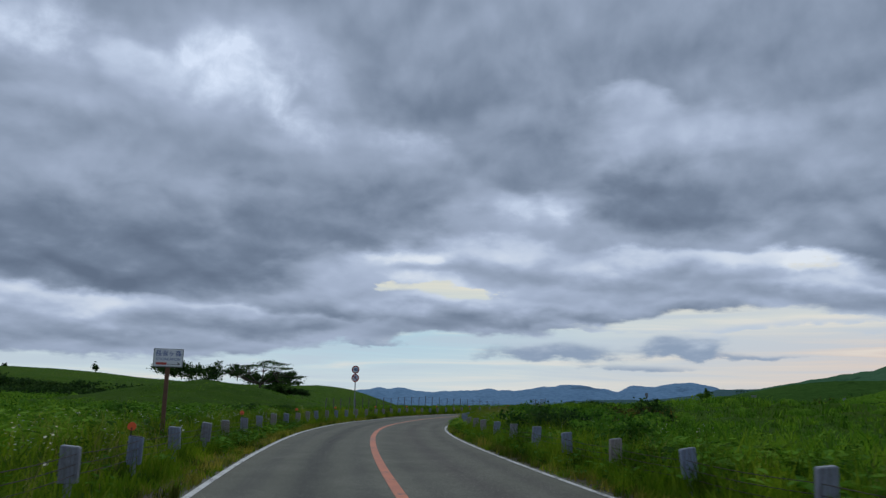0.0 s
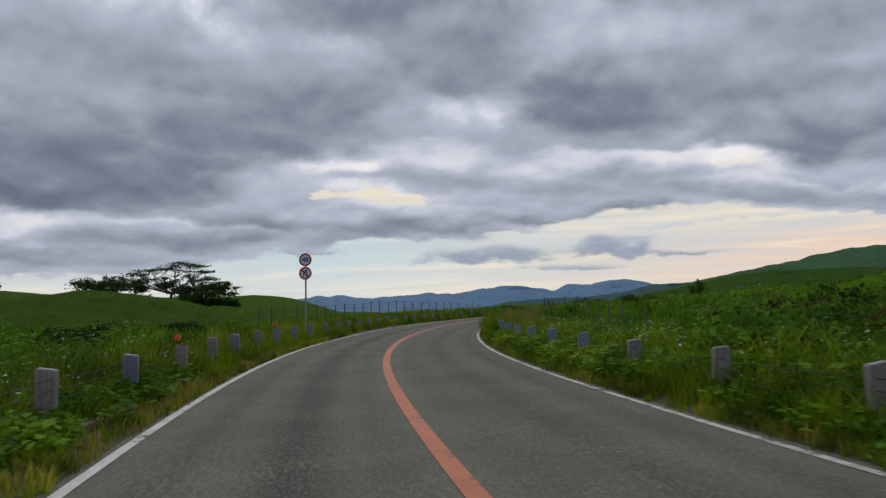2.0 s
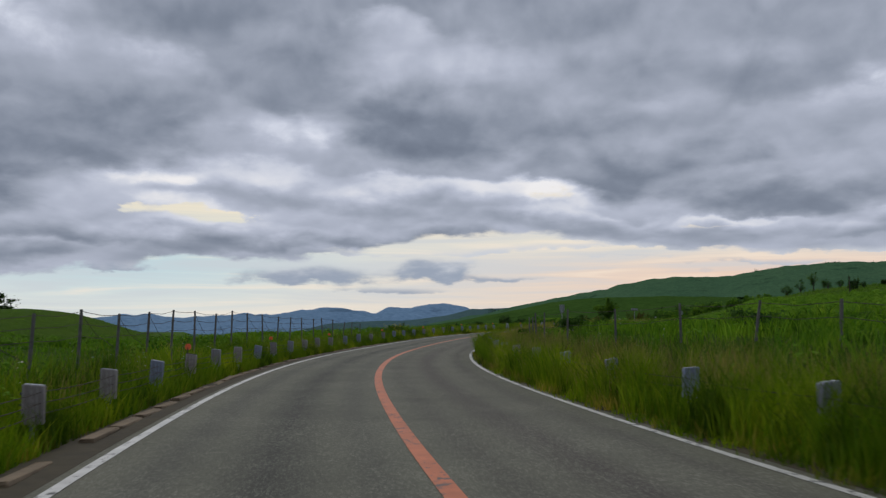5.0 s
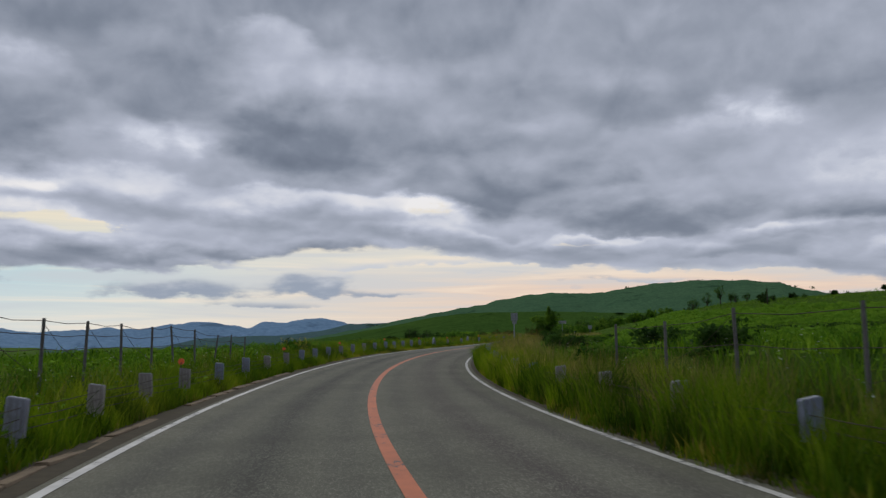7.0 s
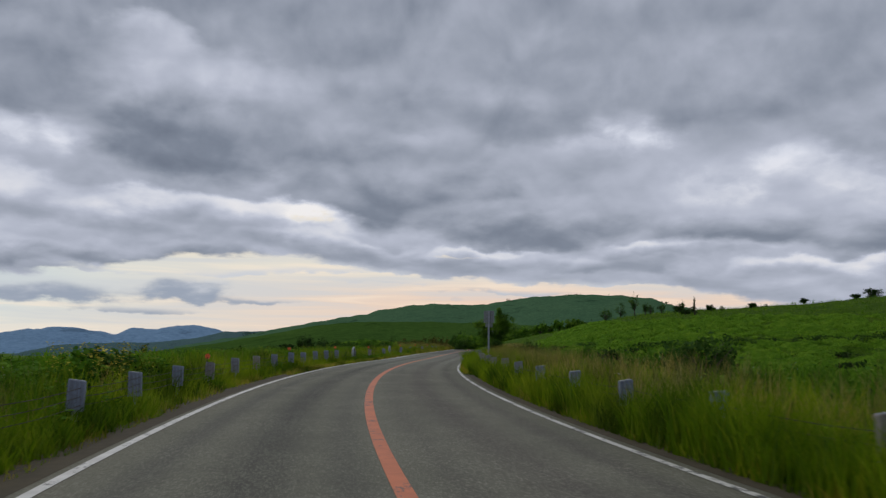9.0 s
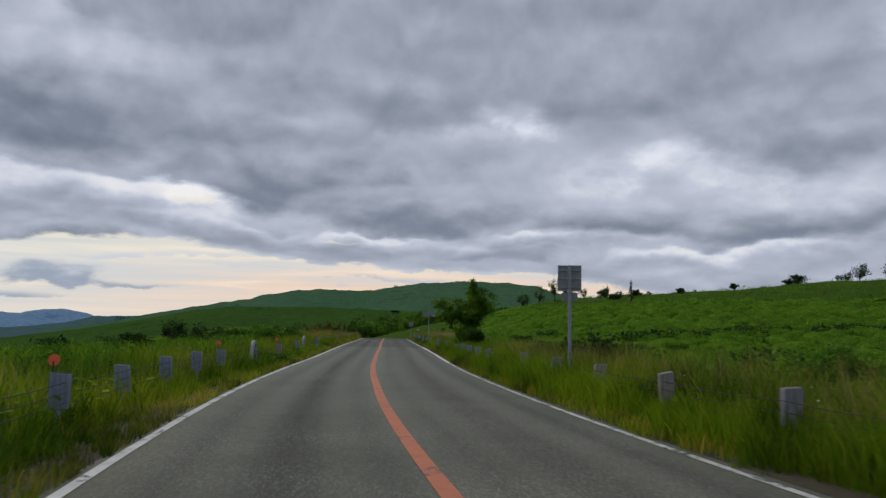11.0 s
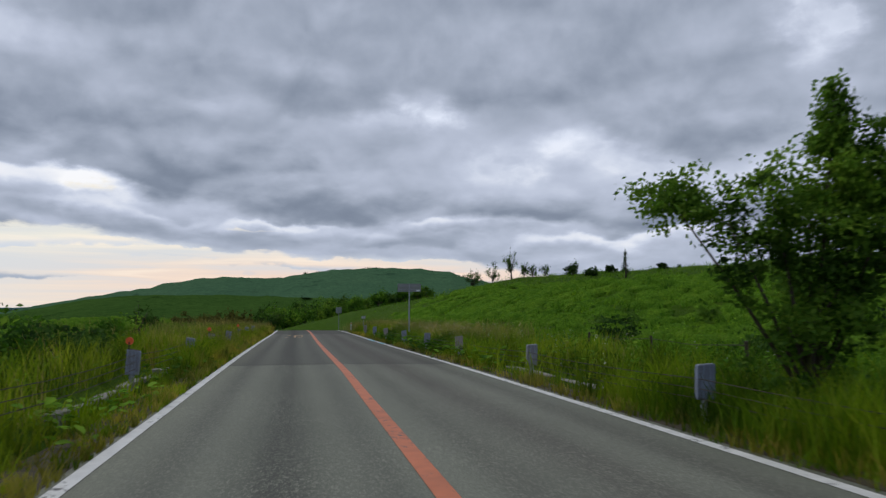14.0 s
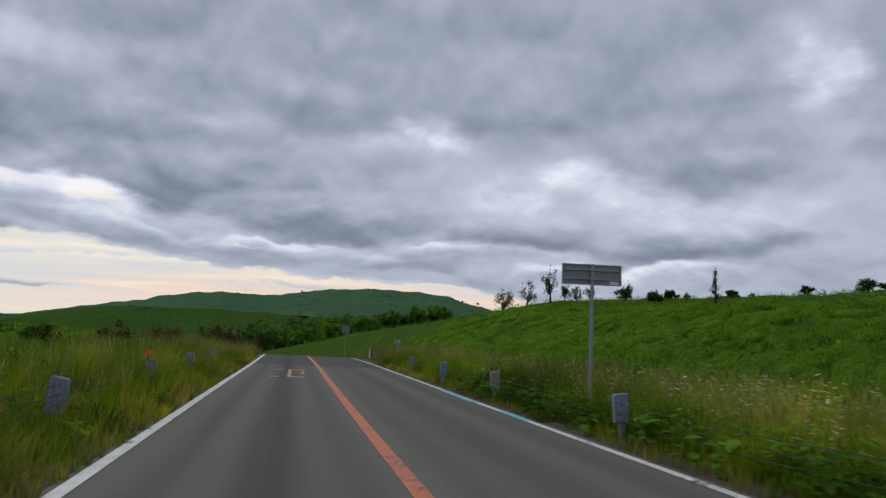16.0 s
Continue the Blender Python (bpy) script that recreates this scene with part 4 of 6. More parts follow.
for side, posts in ((-4.2, LEFT_POSTS), (4.2, RIGHT_POSTS)):
    for s, refl in posts:
        m = at_road(s, post_line(s, side), rnd.uniform(-0.03, 0.02) + (0.05 if side > 0 else 0.0)) @ pose(0, 0, 0, rnd.uniform(-3, 3), rnd.uniform(-4, 4), rnd.uniform(-6, 6) + (180 if side < 0 else 0))
        src = first[refl]
        if src is not None and (src in (plain_post, orange_post)) and not src.get("placed"):
            src.matrix_world = m
            src["placed"] = 1
        else:
            copy_thing(src, m)
for o in (plain_post, orange_post):
    if "placed" in o:
        del o["placed"]


def end_hoop(s, d):
    """Bent-pipe anchor at which the cables end."""
    ob = thing("guard_cable_anchor", at_road(s, d, -0.1), label="bent grey steel pipe hoop anchoring the guard cables", category="guard rail end", group="cable anchors")
    pts, half, top = [], 0.31, 0.90
    for y, z in ((-half - 0.26, -0.15), (-half - 0.15, 0.2), (-half, 0.62)):
        pts.append((0, y, z))
    for k in range(1, 8):
        w = math.pi * (1 - k / 8)
        pts.append((0, half * math.cos(w), 0.62 + (top - 0.62) * math.sin(w)))
    for y, z in ((half, 0.62), (half + 0.15, 0.2), (half + 0.26, -0.15)):
        pts.append((0, y, z))
    bm = bmesh.new()
    add_tube(bm, pts, [0.07] * len(pts), 14)
    part("hoop", bm, GALV, ob, smooth=True)
    for y, z in [(sg * (half + 0.15 * (0.62 - z) / 0.42), z) for sg in (-1, 1) for z in (0.34, 0.47, 0.60)]:
        bm = bmesh.new()
        add_cyl(bm, 0.022, 0.022, 0.20, -0.10, 8, pose(0.0, y, z, 0, 90, 0))
        part("bolt", bm, DARK_STEEL, ob)
    bm = bmesh.new()
    add_box(bm, 0.34, 1.35, 0.16, pose(0, 0, 0.02), 0.03)
    part("footing", bm, CONCRETE, ob, "weathered concrete footing")
    return ob


end_hoop(158.4, -4.08)
end_hoop(175.4, -4.1)


def cable_run(s_list, d, heights, label):
    ob = thing("guard_cables", label=label, category="cable", group="guard cables")
    for h in heights:
        pts = []
        for a, b in zip(s_list, s_list[1:]):
            for k in range(4):
                s = a + (b - a) * k / 4
                x, y, z = (float(v) for v in on_road(s, post_line(s, d) - 0.08 * math.copysign(1, d)))
                pts.append((x, y, gz(x, y) + h - 0.05 * math.sin(math.pi * k / 4) * min(1, (b - a) / 6)))
        bm = bmesh.new()
        add_tube(bm, pts, [0.0055] * len(pts), 5)
        part("cable", bm, RUST, ob)


cable_run([s for s, _ in LEFT_POSTS if s < 155] + [158.6], -4.12, (0.36, 0.48, 0.60), "three rusty steel guard cables strung between posts")
cable_run([158.6, 164.3, 171.3, 175.4], -4.12, (0.36, 0.48, 0.60), "three rusty steel guard cables strung between posts")
cable_run([175.4] + [s for s, _ in LEFT_POSTS if s > 180], -4.12, (0.36, 0.48, 0.60), "three rusty steel guard cables strung between posts")
cable_run([s for s, _ in RIGHT_POSTS], 4.12, (0.36, 0.48, 0.60), "three rusty steel guard cables strung between posts")


# ---------------------------------------------------------------- pasture fences
def pasture_fence(s0, s1, gap, d_of, top_of, wires, slack, material, label, seed):
    """Posts whose tops keep a level over the road, with wires and slack strands that have slipped down."""
    ob = thing("pasture_fence", label=label, category="fence")
    r = random.Random(seed)
    tops = []
    s = s0
    while s < s1:
        x, y, z = (float(v) for v in on_road(s, d_of(s)))
        base = Vector((x, y, gz(x, y)))
        h = max(0.7, z + top_of(s) * r.uniform(0.96, 1.05) - base.z)
        lean = Vector((r.uniform(-0.06, 0.06), r.uniform(-0.06, 0.06), 0)) * (2.2 if r.random() < 0.2 else 1.0)
        bm = bmesh.new()
        add_tube(bm, [base - Vector((0, 0, 0.2)), base + lean * 0.5 + Vector((0, 0, h * 0.5)), base + lean + Vector((0, 0, h))],
                 [0.036, 0.034, 0.031], 8)
        part("post", bm, material, ob)
        tops.append((base, lean, h))
        s += gap * r.uniform(0.92, 1.08)
    for f in wires:
        pts = []
        for (b0, l0, h0), (b1, l1, h1) in zip(tops, tops[1:]):
            p, q = b0 + l0 * f + Vector((0, 0, h0 * f)), b1 + l1 * f + Vector((0, 0, h1 * f))
            pts += [p, p.lerp(q, 0.5) - Vector((0, 0, r.uniform(0.02, 0.07)))]
        pts.append(q)
        bm = bmesh.new()
        add_tube(bm, pts, [0.007] * len(pts), 4)
        part("wire", bm, RUST, ob)
    for (b0, l0, h0), (b1, l1, h1) in zip(tops, tops[1:]):
        if r.random() < slack:
            p, q = b0 + l0 + Vector((0, 0, h0 * 0.93)), b1 + Vector((0, 0, h1 * r.uniform(0.25, 0.45)))
            bm = bmesh.new()
            add_tube(bm, [p, p.lerp(q, 0.4) - Vector((0, 0, 0.12)), q], [0.006] * 3, 4)
            part("loose_wire", bm, RUST, ob)


pasture_fence(58.3, 118, 2.3, lambda s: -6.2, lambda s: float(np.interp(s, (58, 75, 90, 105, 118), (1.42, 1.6, 1.83, 1.74, 1.25))), (0.62, 0.80, 0.97), 0.75, WOODPOST,
              "old wire pasture fence on weathered posts", 2)
pasture_fence(53.0, 104, 3.5, lambda s: 9.0 - 2.9 * float(sstep(s, 76, 92)), lambda s: float(np.interp(s, (50, 62, 75, 92, 104), (1.2, 1.5, 1.85, 1.9, 1.7))), (0.62, 0.94), 0.2, WOODPOST,
              "old wire pasture fence on leaning grey posts", 3)
pasture_fence(180.5, 190, 4.2, lambda s: 6.75, lambda s: 0.82, (0.9,), 0.0, RUST, "short low wire fence with rusty wire", 4)


# ---------------------------------------------------------------- kerbs
def kerb(s0, s1, d, length, seed, miss, lift=0.0, stone=None):
    root = thing("kerb", label="broken low kerb of weathered concrete blocks", category="kerb", kind="structure")
    r = random.Random(seed)
    shapes = []
    for k in range(3):
        bm = bmesh.new()
        add_box(bm, 0.17, length * (0.985 - 0.03 * k), 0.20, None, 0.022)
        for v in bm.verts:
            v.co += Vector((r.uniform(-.008, .008), r.uniform(-.015, .015), r.uniform(-.012, .006)))
        me = bpy.data.meshes.new("kerb_stone")
        bm.to_mesh(me)
        bm.free()
        me.materials.append(stone or CONCRETE)
        shapes.append(me)
    s = s0
    while s < s1:
        if r.random() > miss:
            x, y, z = (float(v) for v in on_road(s, widened(s, d)))
            o = new("kerb_stone", r.choice(shapes))
            o.parent = root
            o.matrix_world = pose(x, y, z + lift + r.uniform(-0.03, 0.015), r.uniform(-2, 2), r.uniform(-5, 5), math.degrees(-heading(s)) + r.uniform(-2, 2))
        s += length


kerb(66, 113, -3.72, 1.25, 3, 0.06, -0.055)
kerb(178.5, 186.5, -4.4, 1.9, 4, 0.0, 0.05, GREY_KERB)
kerb(181, 187.2, 4.42, 1.9, 5, 0.0, -0.025, GREY_KERB)
kerb(34, 47, -4.05, 0.8, 6, 0.5)
kerb(47.4, 65.6, -3.74, 1.25, 8, 0.2, -0.06)


# ---------------------------------------------------------------- signs
def text_part(body, size, m, material, parent, label="", wide=1.0, bold=0.0):
    cu = bpy.data.curves.new("lettering", "FONT")
    cu.body, cu.size, cu.align_x, cu.align_y, cu.extrude = body, size, "CENTER", "CENTER", 0.002
    cu.offset = size * bold
    tmp = bpy.data.objects.new("lettering", cu)
    scene.collection.objects.link(tmp)
    me = bpy.data.meshes.new_from_object(tmp.evaluated_get(bpy.context.evaluated_depsgraph_get()))
    bpy.data.objects.remove(tmp)
    me.materials.clear()
    me.materials.append(material)
    ob = new("lettering", me)
    ob.parent = parent
    ob.matrix_local = m @ Matrix.Diagonal((wide, 1, 1, 1))
    if label:
        ob["label"] = label
    return ob


def disc(bm, r1, r2, y, n=40):
    """A flat ring in the x-z plane."""
    a = [bm.verts.new((r1 * math.cos(6.2832 * k / n), y, r1 * math.sin(6.2832 * k / n))) for k in range(n)]
    b = [bm.verts.new((r2 * math.cos(6.2832 * k / n), y, r2 * math.sin(6.2832 * k / n))) for k in range(n)]
    for k in range(n):
        bm.faces.new((a[k], a[(k + 1) % n], b[(k + 1) % n], b[k]))


def flat(bm, pts, y):
    bm.faces.new([bm.verts.new((x, y, z)) for x, z in pts])


def thicken(bm, t=0.003):
    r = bmesh.ops.extrude_face_region(bm, geom=bm.faces[:])
    bmesh.ops.translate(bm, verts=[v for v in r["geom"] if isinstance(v, bmesh.types.BMVert)], vec=(0, t, 0))
    bmesh.ops.recalc_face_normals(bm, faces=bm.faces[:])


def speed_signs():
    ob = thing("traffic_sign", at_road(60.7, -4.6, 0, -7), label="two round red-rimmed traffic signs, 40 and no overtaking, grey pole", category="road sign")
    g = ob.matrix_world.translation.z
    zc = (3.37 - g, 2.755 - g)
    bm = bmesh.new()
    add_cyl(bm, 0.038, 0.038, zc[0] + 0.25, -0.2, 14)
    part("pole", bm, GALV, ob)
    bm = bmesh.new()
    add_cyl(bm, 0.046, 0.046, 0.10, 0.95, 14)
    part("collar", bm, SIGN_BACK, ob)
    for k, z in enumerate(zc):
        bm = bmesh.new()
        add_cyl(bm, 0.30, 0.30, 0.012, -0.006, 48, pose(0, -0.055, z, 90, 0, 0))
        plate = part("sign_plate", bm, SIGN_WHITE, ob, "white round sign face, slightly faded")
        for zz in (-0.12, 0.12):
            bm = bmesh.new()
            add_box(bm, 0.13, 0.05, 0.03, pose(0, -0.03, z + zz), 0.004)
            part("bracket", bm, GALV, plate)
        bm = bmesh.new()
        disc(bm, 0.297, 0.218, -0.064)
        thicken(bm)
        o = part("rim", bm, SIGN_RED, plate, "faded red ring")
        o.location.z = z
        if k == 0:
            text_part("40", 0.30, pose(0, -0.068, z, 90, 0, 0), SIGN_BLUE, plate, "blue figures", 1.0, 0.035)
        else:
            bm = bmesh.new()
            w = 0.018
            flat(bm, ((-0.185 - w, 0.165 - w), (0.165 - w, -0.185 - w), (0.185 + w, -0.165 + w), (-0.165 + w, 0.185 + w)), -0.0655)
            thicken(bm)
            o = part("bar", bm, SIGN_RED, plate, "red slanting bar")
            o.location.z = z
            bm = bmesh.new()
            flat(bm, ((0.03, -0.17), (0.08, -0.17), (0.10, -0.06), (0.06, 0.02), (0.07, 0.08), (0.11, 0.08), (0.045, 0.19), (-0.03, 0.08), (0.015, 0.08), (0.005, 0.0), (0.05, -0.07)), -0.0695)
            flat(bm, ((-0.10, -0.15), (-0.065, -0.15), (-0.065, -0.04), (-0.03, -0.04), (-0.082, 0.05), (-0.135, -0.04), (-0.10, -0.04)), -0.0695)
            thicken(bm)
            o = part("arrows", bm, SIGN_BLUE, plate, "two blue arrows")
            o.location.z = z


def place_sign():
    x, y = -6.36, 19.4
    ob = thing("place_sign", pose(x, y, gz(x, y), 0, 0, 16), label="white place-name board with blue lettering on a brown post", category="sign")
    z = 2.08 - gz(x, y)
    bm = bmesh.new()
    add_box(bm, 0.10, 0.10, z + 0.1, pose(0, 0, (z - 0.35) / 2), 0.008)
    part("post", bm, BROWN, ob, "brown painted square post")
    bm = bmesh.new()
    add_box(bm, 0.68, 0.07, 0.44, pose(0, -0.04, z), 0.012)
    part("frame", bm, SIGN_BACK, ob, "grey metal frame")
    bm = bmesh.new()
    add_box(bm, 0.64, 0.012, 0.40, pose(0, -0.078, z), 0.003)
    board = part("board", bm, SIGN_WHITE, ob)
    text_part("長者ヶ森", 0.150, pose(0, -0.086, z + 0.095, 90, 0, 0), SIGN_BLUE, board, "dark blue place name")
    text_part("CHOJAGAMORI", 0.078, pose(0, -0.086, z - 0.035, 90, 0, 0), SIGN_BLUE, board, "dark blue place name")
    bm = bmesh.new()
    flat(bm, ((-0.27, -0.165), (-0.03, -0.165), (-0.03, -0.11), (-0.27, -0.11)), -0.086)
    thicken(bm)
    o = part("red_bar", bm, SIGN_RED, board, "red bar")
    o.location.z = z
    bm = bmesh.new()
    flat(bm, ((-0.02, -0.155), (0.27, -0.155), (0.27, -0.145), (-0.02, -0.145)), -0.086)
    flat(bm, ((0.20, -0.10), (0.225, -0.10), (0.285, -0.15), (0.25, -0.15)), -0.086)
    thicken(bm)
    o = part("arrow", bm, DARK_STEEL, board, "thin dark arrow")
    o.location.z = z


def back_sign(x, y, top, w, h, turn, label, plate2=None, pole=0.045):
    """A sign seen from behind: panel with ribs on a round pole."""
    g = gz(x, y)
    ob = thing("road_sign", pose(x, y, g, 0, 0, turn), label=label, category="road sign")
    t = top - g
    bm = bmesh.new()
    add_cyl(bm, pole, pole, t + 0.25, -0.25, 14)
    part("pole", bm, GALV, ob)
    bm = bmesh.new()
    add_box(bm, w, 0.02, h, pose(0, 0.07, t - h / 2), 0.012)
    panel = part("panel", bm, SIGN_BACK, ob, "plain grey back of the panel")
    bm = bmesh.new()
    for s in (-1, 1):
        add_box(bm, 0.022, 0.03, h, pose(s * (w / 2 - 0.011), 0.055, t - h / 2))
        add_box(bm, w - 0.05, 0.03, 0.022, pose(0, 0.055, t - h / 2 + s * (h / 2 - 0.011)))
    part("edge", bm, GALV, panel)
    for f in ((0.28, 0.72) if h < 0.5 else (0.2, 0.52, 0.85)):
        bm = bmesh.new()
        add_box(bm, w * 0.92, 0.03, 0.035, pose(0, 0.045, t - h * f), 0.004)
        part("rib", bm, GALV, panel)
        bm = bmesh.new()
        add_box(bm, 0.12, 0.09, 0.04, pose(0, 0.01, t - h * f), 0.006)
        part("bracket", bm, GALV, panel)
    if plate2:
        w2, h2 = plate2
        bm = bmesh.new()
        add_box(bm, w2, 0.015, h2, pose(0, 0.07, t - h - 0.03 - h2 / 2), 0.008)
        low = part("lower_panel", bm, SIGN_BACK, ob)
        bm = bmesh.new()
        add_box(bm, 0.12, 0.09, 0.04, pose(0, 0.01, t - h - 0.03 - h2 / 2), 0.006)
        part("bracket", bm, GALV, low)
    return ob, panel, t


speed_signs()
place_sign()
back_sign(35.35, 138.9, 3.43, 0.56, 0.62, -50, "square grey road sign, bare back, small plate below", (0.38, 0.21))
big, panel, t = back_sign(71.0, 184.0, 4.26, 1.16, 0.40, -46, "wide grey road sign, bare back, on a tall pole", None, 0.034)
bm = bmesh.new()
add_box(bm, 0.16, 0.006, 0.09, pose(0.44, 0.055, t - 0.34))
part("sticker", bm, SIGN_WHITE, panel, "small white sticker")
x, y, _ = (float(v) for v in on_road(236.5, 4.5))
back_sign(x, y, 3.1, 0.36, 0.24, -40, "small white plate on a thin pole", None, 0.025)[1].data.materials[0] = SIGN_WHITE
back_sign(122.9, 247.5, 5.2, 0.9, 0.9, -30, "distant road sign seen from its grey back", None, 0.04)


def marker_pole(s, d):
    ob = thing("marker_pole", at_road(s, d), label="slim white roadside marker pole", category="marker pole", group="marker poles")
    bm = bmesh.new()
    add_cyl(bm, 0.045, 0.045, 0.9, -0.1, 10)
    part("tube", bm, SIGN_WHITE, ob)
    bm = bmesh.new()
    add_cyl(bm, 0.047, 0.047, 0.10, 0.66, 10)
    part("band", bm, ORANGE, ob)


marker_pole(252, 4.6)


# ---------------------------------------------------------------- trees and shrubs
def leaf_quads(centers, size, rs, flat=0.0):
    """Small bent leaf shapes round given points, as one mesh's arrays."""
    n = len(centers)
    a = rs.normal(size=(n, 3))
    a[:, 2] *= 1 - flat
    a /= np.linalg.norm(a, axis=1)[:, None]
    b = np.cross(a, rs.normal(size=(n, 3)))
    b /= np.linalg.norm(b, axis=1)[:, None]
    s = size * rs.uniform(0.6, 1.35, (n, 1))
    p0, p2 = centers - a * s, centers + a * s
    c = np.cross(a, b) * s * 0.25
    p1, p3 = centers + b * s * 0.55 + c, centers - b * s * 0.55 + c
    v = np.stack([p0, p1, p2, p3], 1).reshape(-1, 3)
    return v, np.arange(n * 4).reshape(-1, 4)


def grow(height, spread, seed, style):
    """Trunk and limb lines, and the points where leaf clusters sit."""
    r = random.Random(seed)
    limbs, tips = [], []
    if style == "umbrella":
        for k in range(12):
            w = k / 12 * 6.28 + r.uniform(-0.3, 0.3)
            f = r.uniform(0.55, 1.0)
            end = Vector((math.cos(w) * spread * f, math.sin(w) * spread * f, height * (0.98 - 0.42 * f * f + r.uniform(-0.06, 0.06))))
            mid = end * 0.5 + Vector((0, 0, height * 0.22))
            limbs.append(((0, 0, height * 0.2), mid, end))
            for j in range(14):
                q = mid.lerp(end, r.uniform(0.2, 1.1))
                tips.append((q + Vector((r.gauss(0, spread * 0.11), r.gauss(0, spread * 0.11), r.gauss(0, height * 0.02) + height * 0.03)), (spread * 0.10, spread * 0.10, height * 0.022)))
        trunk = ((0, 0, -0.3), (0.1, 0, height * 0.2), (0.1, 0.1, height * 0.5))
    elif style == "spire":
        trunk = ((0, 0, -0.2), (0.03, 0.02, height * 0.5), (0, 0, height))
        for k in range(16):
            f = 0.18 + 0.8 * k / 16
            w = r.uniform(0, 6.28)
            l = spread * (1.05 - f) * r.uniform(0.6, 1.2)
            a = Vector((0, 0, height * f))
            e = a + Vector((math.cos(w) * l, math.sin(w) * l, l * 0.5))
            limbs.append((a, a.lerp(e, 0.5), e))
            tips.append((e, (spread * 0.22,) * 2 + (height * 0.05,)))
            tips.append((a.lerp(e, 0.5), (spread * 0.2,) * 2 + (height * 0.05,)))
        tips.append((Vector((0, 0, height)), (0.05, 0.05, height * 0.05)))
    else:
        stems = 4 if style == "bushy" else 3
        trunk = ((0, 0, -0.3), (0.05, 0.03, height * 0.12), (0.08, 0.0, height * 0.3))
        for k in range(stems * 4):
            w = r.uniform(0, 6.28)
            e = Vector((math.cos(w) * spread * r.uniform(0.25, 1.0), math.sin(w) * spread * r.uniform(0.25, 1.0), height * r.uniform(0.35, 1.0)))
            e.z *= 1 - 0.30 * (e.xy.length / spread) ** 2
            a = Vector((0.05, 0, height * r.uniform(0.1, 0.3)))
            mid = a.lerp(e, 0.5) + Vector((r.gauss(0, spread * .06), r.gauss(0, spread * .06), height * 0.04))
            limbs.append((a, mid, e))
            for j in range(3):
                tips.append((mid.lerp(e, r.uniform(0.3, 1.1)) + Vector((r.gauss(0, spread * .1), r.gauss(0, spread * .1), r.gauss(0, height * .05))),
                             (spread * r.uniform(0.09, 0.2),) * 2 + (height * r.uniform(0.04, 0.10),)))
    return trunk, limbs, tips


def tree(name, x, y, height, spread, seed, style, leaves, size, leafmat, label, category="tree", group="", sink=0.0, lobes=(), boughs=(), z=None):
    base = gz(x, y) if z is None else z
    ob = thing(name, pose(x, y, base - sink, 0, 0, seed * 37 % 360), label=label, category=category, group=group)
    trunk, limbs, tips = grow(height, spread, seed, style)
    for l in lobes:
        tips.append((Vector(l[:3]), l[3:6]))
    for l in boughs:
        limbs.append(((0.05, 0, height * 0.12), Vector(l) * 0.55 + Vector((0, 0, height * 0.08)), l))
    r0 = max(0.03, height * 0.028)
    bm = bmesh.new()
    add_tube(bm, trunk, (r0 * 1.4, r0, r0 * 0.6), 8)
    for a, m, e in limbs:
        add_tube(bm, (a, m, e), (r0 * 0.55, r0 * 0.34, r0 * 0.12), 5)
    part("trunk", bm, BARK, ob, smooth=True)
    rs = np.random.RandomState(seed)
    k = rs.randint(0, len(tips), leaves)
    c = np.array([t[0] for t in tips])[k] + rs.normal(size=(leaves, 3)) * np.array([t[1] for t in tips])[k]
    c[:, 2] = np.maximum(c[:, 2], 0.05)
    v, q = leaf_quads(c, size, rs, 0.3)
    crown_ob = new("crown", quad_mesh("crown", v, q, leafmat))
    crown_ob.parent = ob
    return ob


# the tree beside the road, with one tall shoot
def sprays(seed, blocks):
    """Small leaf sprays gathered into loose boughs."""
    r, out = random.Random(seed), []
    for x, y, z, sx, sy, sz, n in blocks:
        for k in range(n):
            a = r.uniform(0.07, 0.14)
            out.append((x + r.gauss(0, sx), (y + r.gauss(0, sy)) * 0.86, max(0.1, z + r.gauss(0, sz)), a, a, a * 0.6))
    return out


tree("roadside_tree", 51.76, 159.39, 2.2, 0.55, 11, "open", 24000, 0.041, ROADLEAF, "leafy green many-stemmed tree at the road's edge",
     boughs=((0, -.47, 4.05), (0, -.9, 3.2), (.1, -1.25, 2.8), (.6, 1.3, 2.6), (0, .4, 2.8), (.1, .9, 2.4), (.2, -.2, 3.0), (0, -1.4, 2.7)),
     lobes=sprays(4, ((0, -.55, 4.02, .012, .015, .05, 4), (0, -.55, 3.85, .02, .03, .06, 6), (0, -.55, 3.6, .05, .06, .1, 9), (0, -.6, 3.35, .12, .18, .16, 17), (0, -.9, 3.05, .35, .45, .24, 42), (.1, -1.35, 2.9, .2, .22, .2, 16), (.2, -1.15, 2.4, .25, .28, .25, 18), (0, -.9, 2.2, .35, .38, .32, 34), (0, -.6, 1.5, .3, .32, .3, 20), (0, -.7, 2.75, .3, .38, .2, 24)))
     + sprays(5, (
                      (.6, 1.3, 2.65, .24, .28, .18, 28), (.8, 1.75, 2.8, .12, .14, .1, 8), (.1, .7, 2.35, .25, .25, .2, 20), (0, .2, 2.8, .25, .3, .18, 12), (0, -.4, 2.4, .3, .45, .22, 26),
                      (0, .3, 1.9, .25, .35, .2, 16), (0, -.5, 1.8, .25, .3, .2, 12), (0, .2, 1.2, .3, .45, .2, 12), (0, .3, .5, .3, .5, .15, 6))))

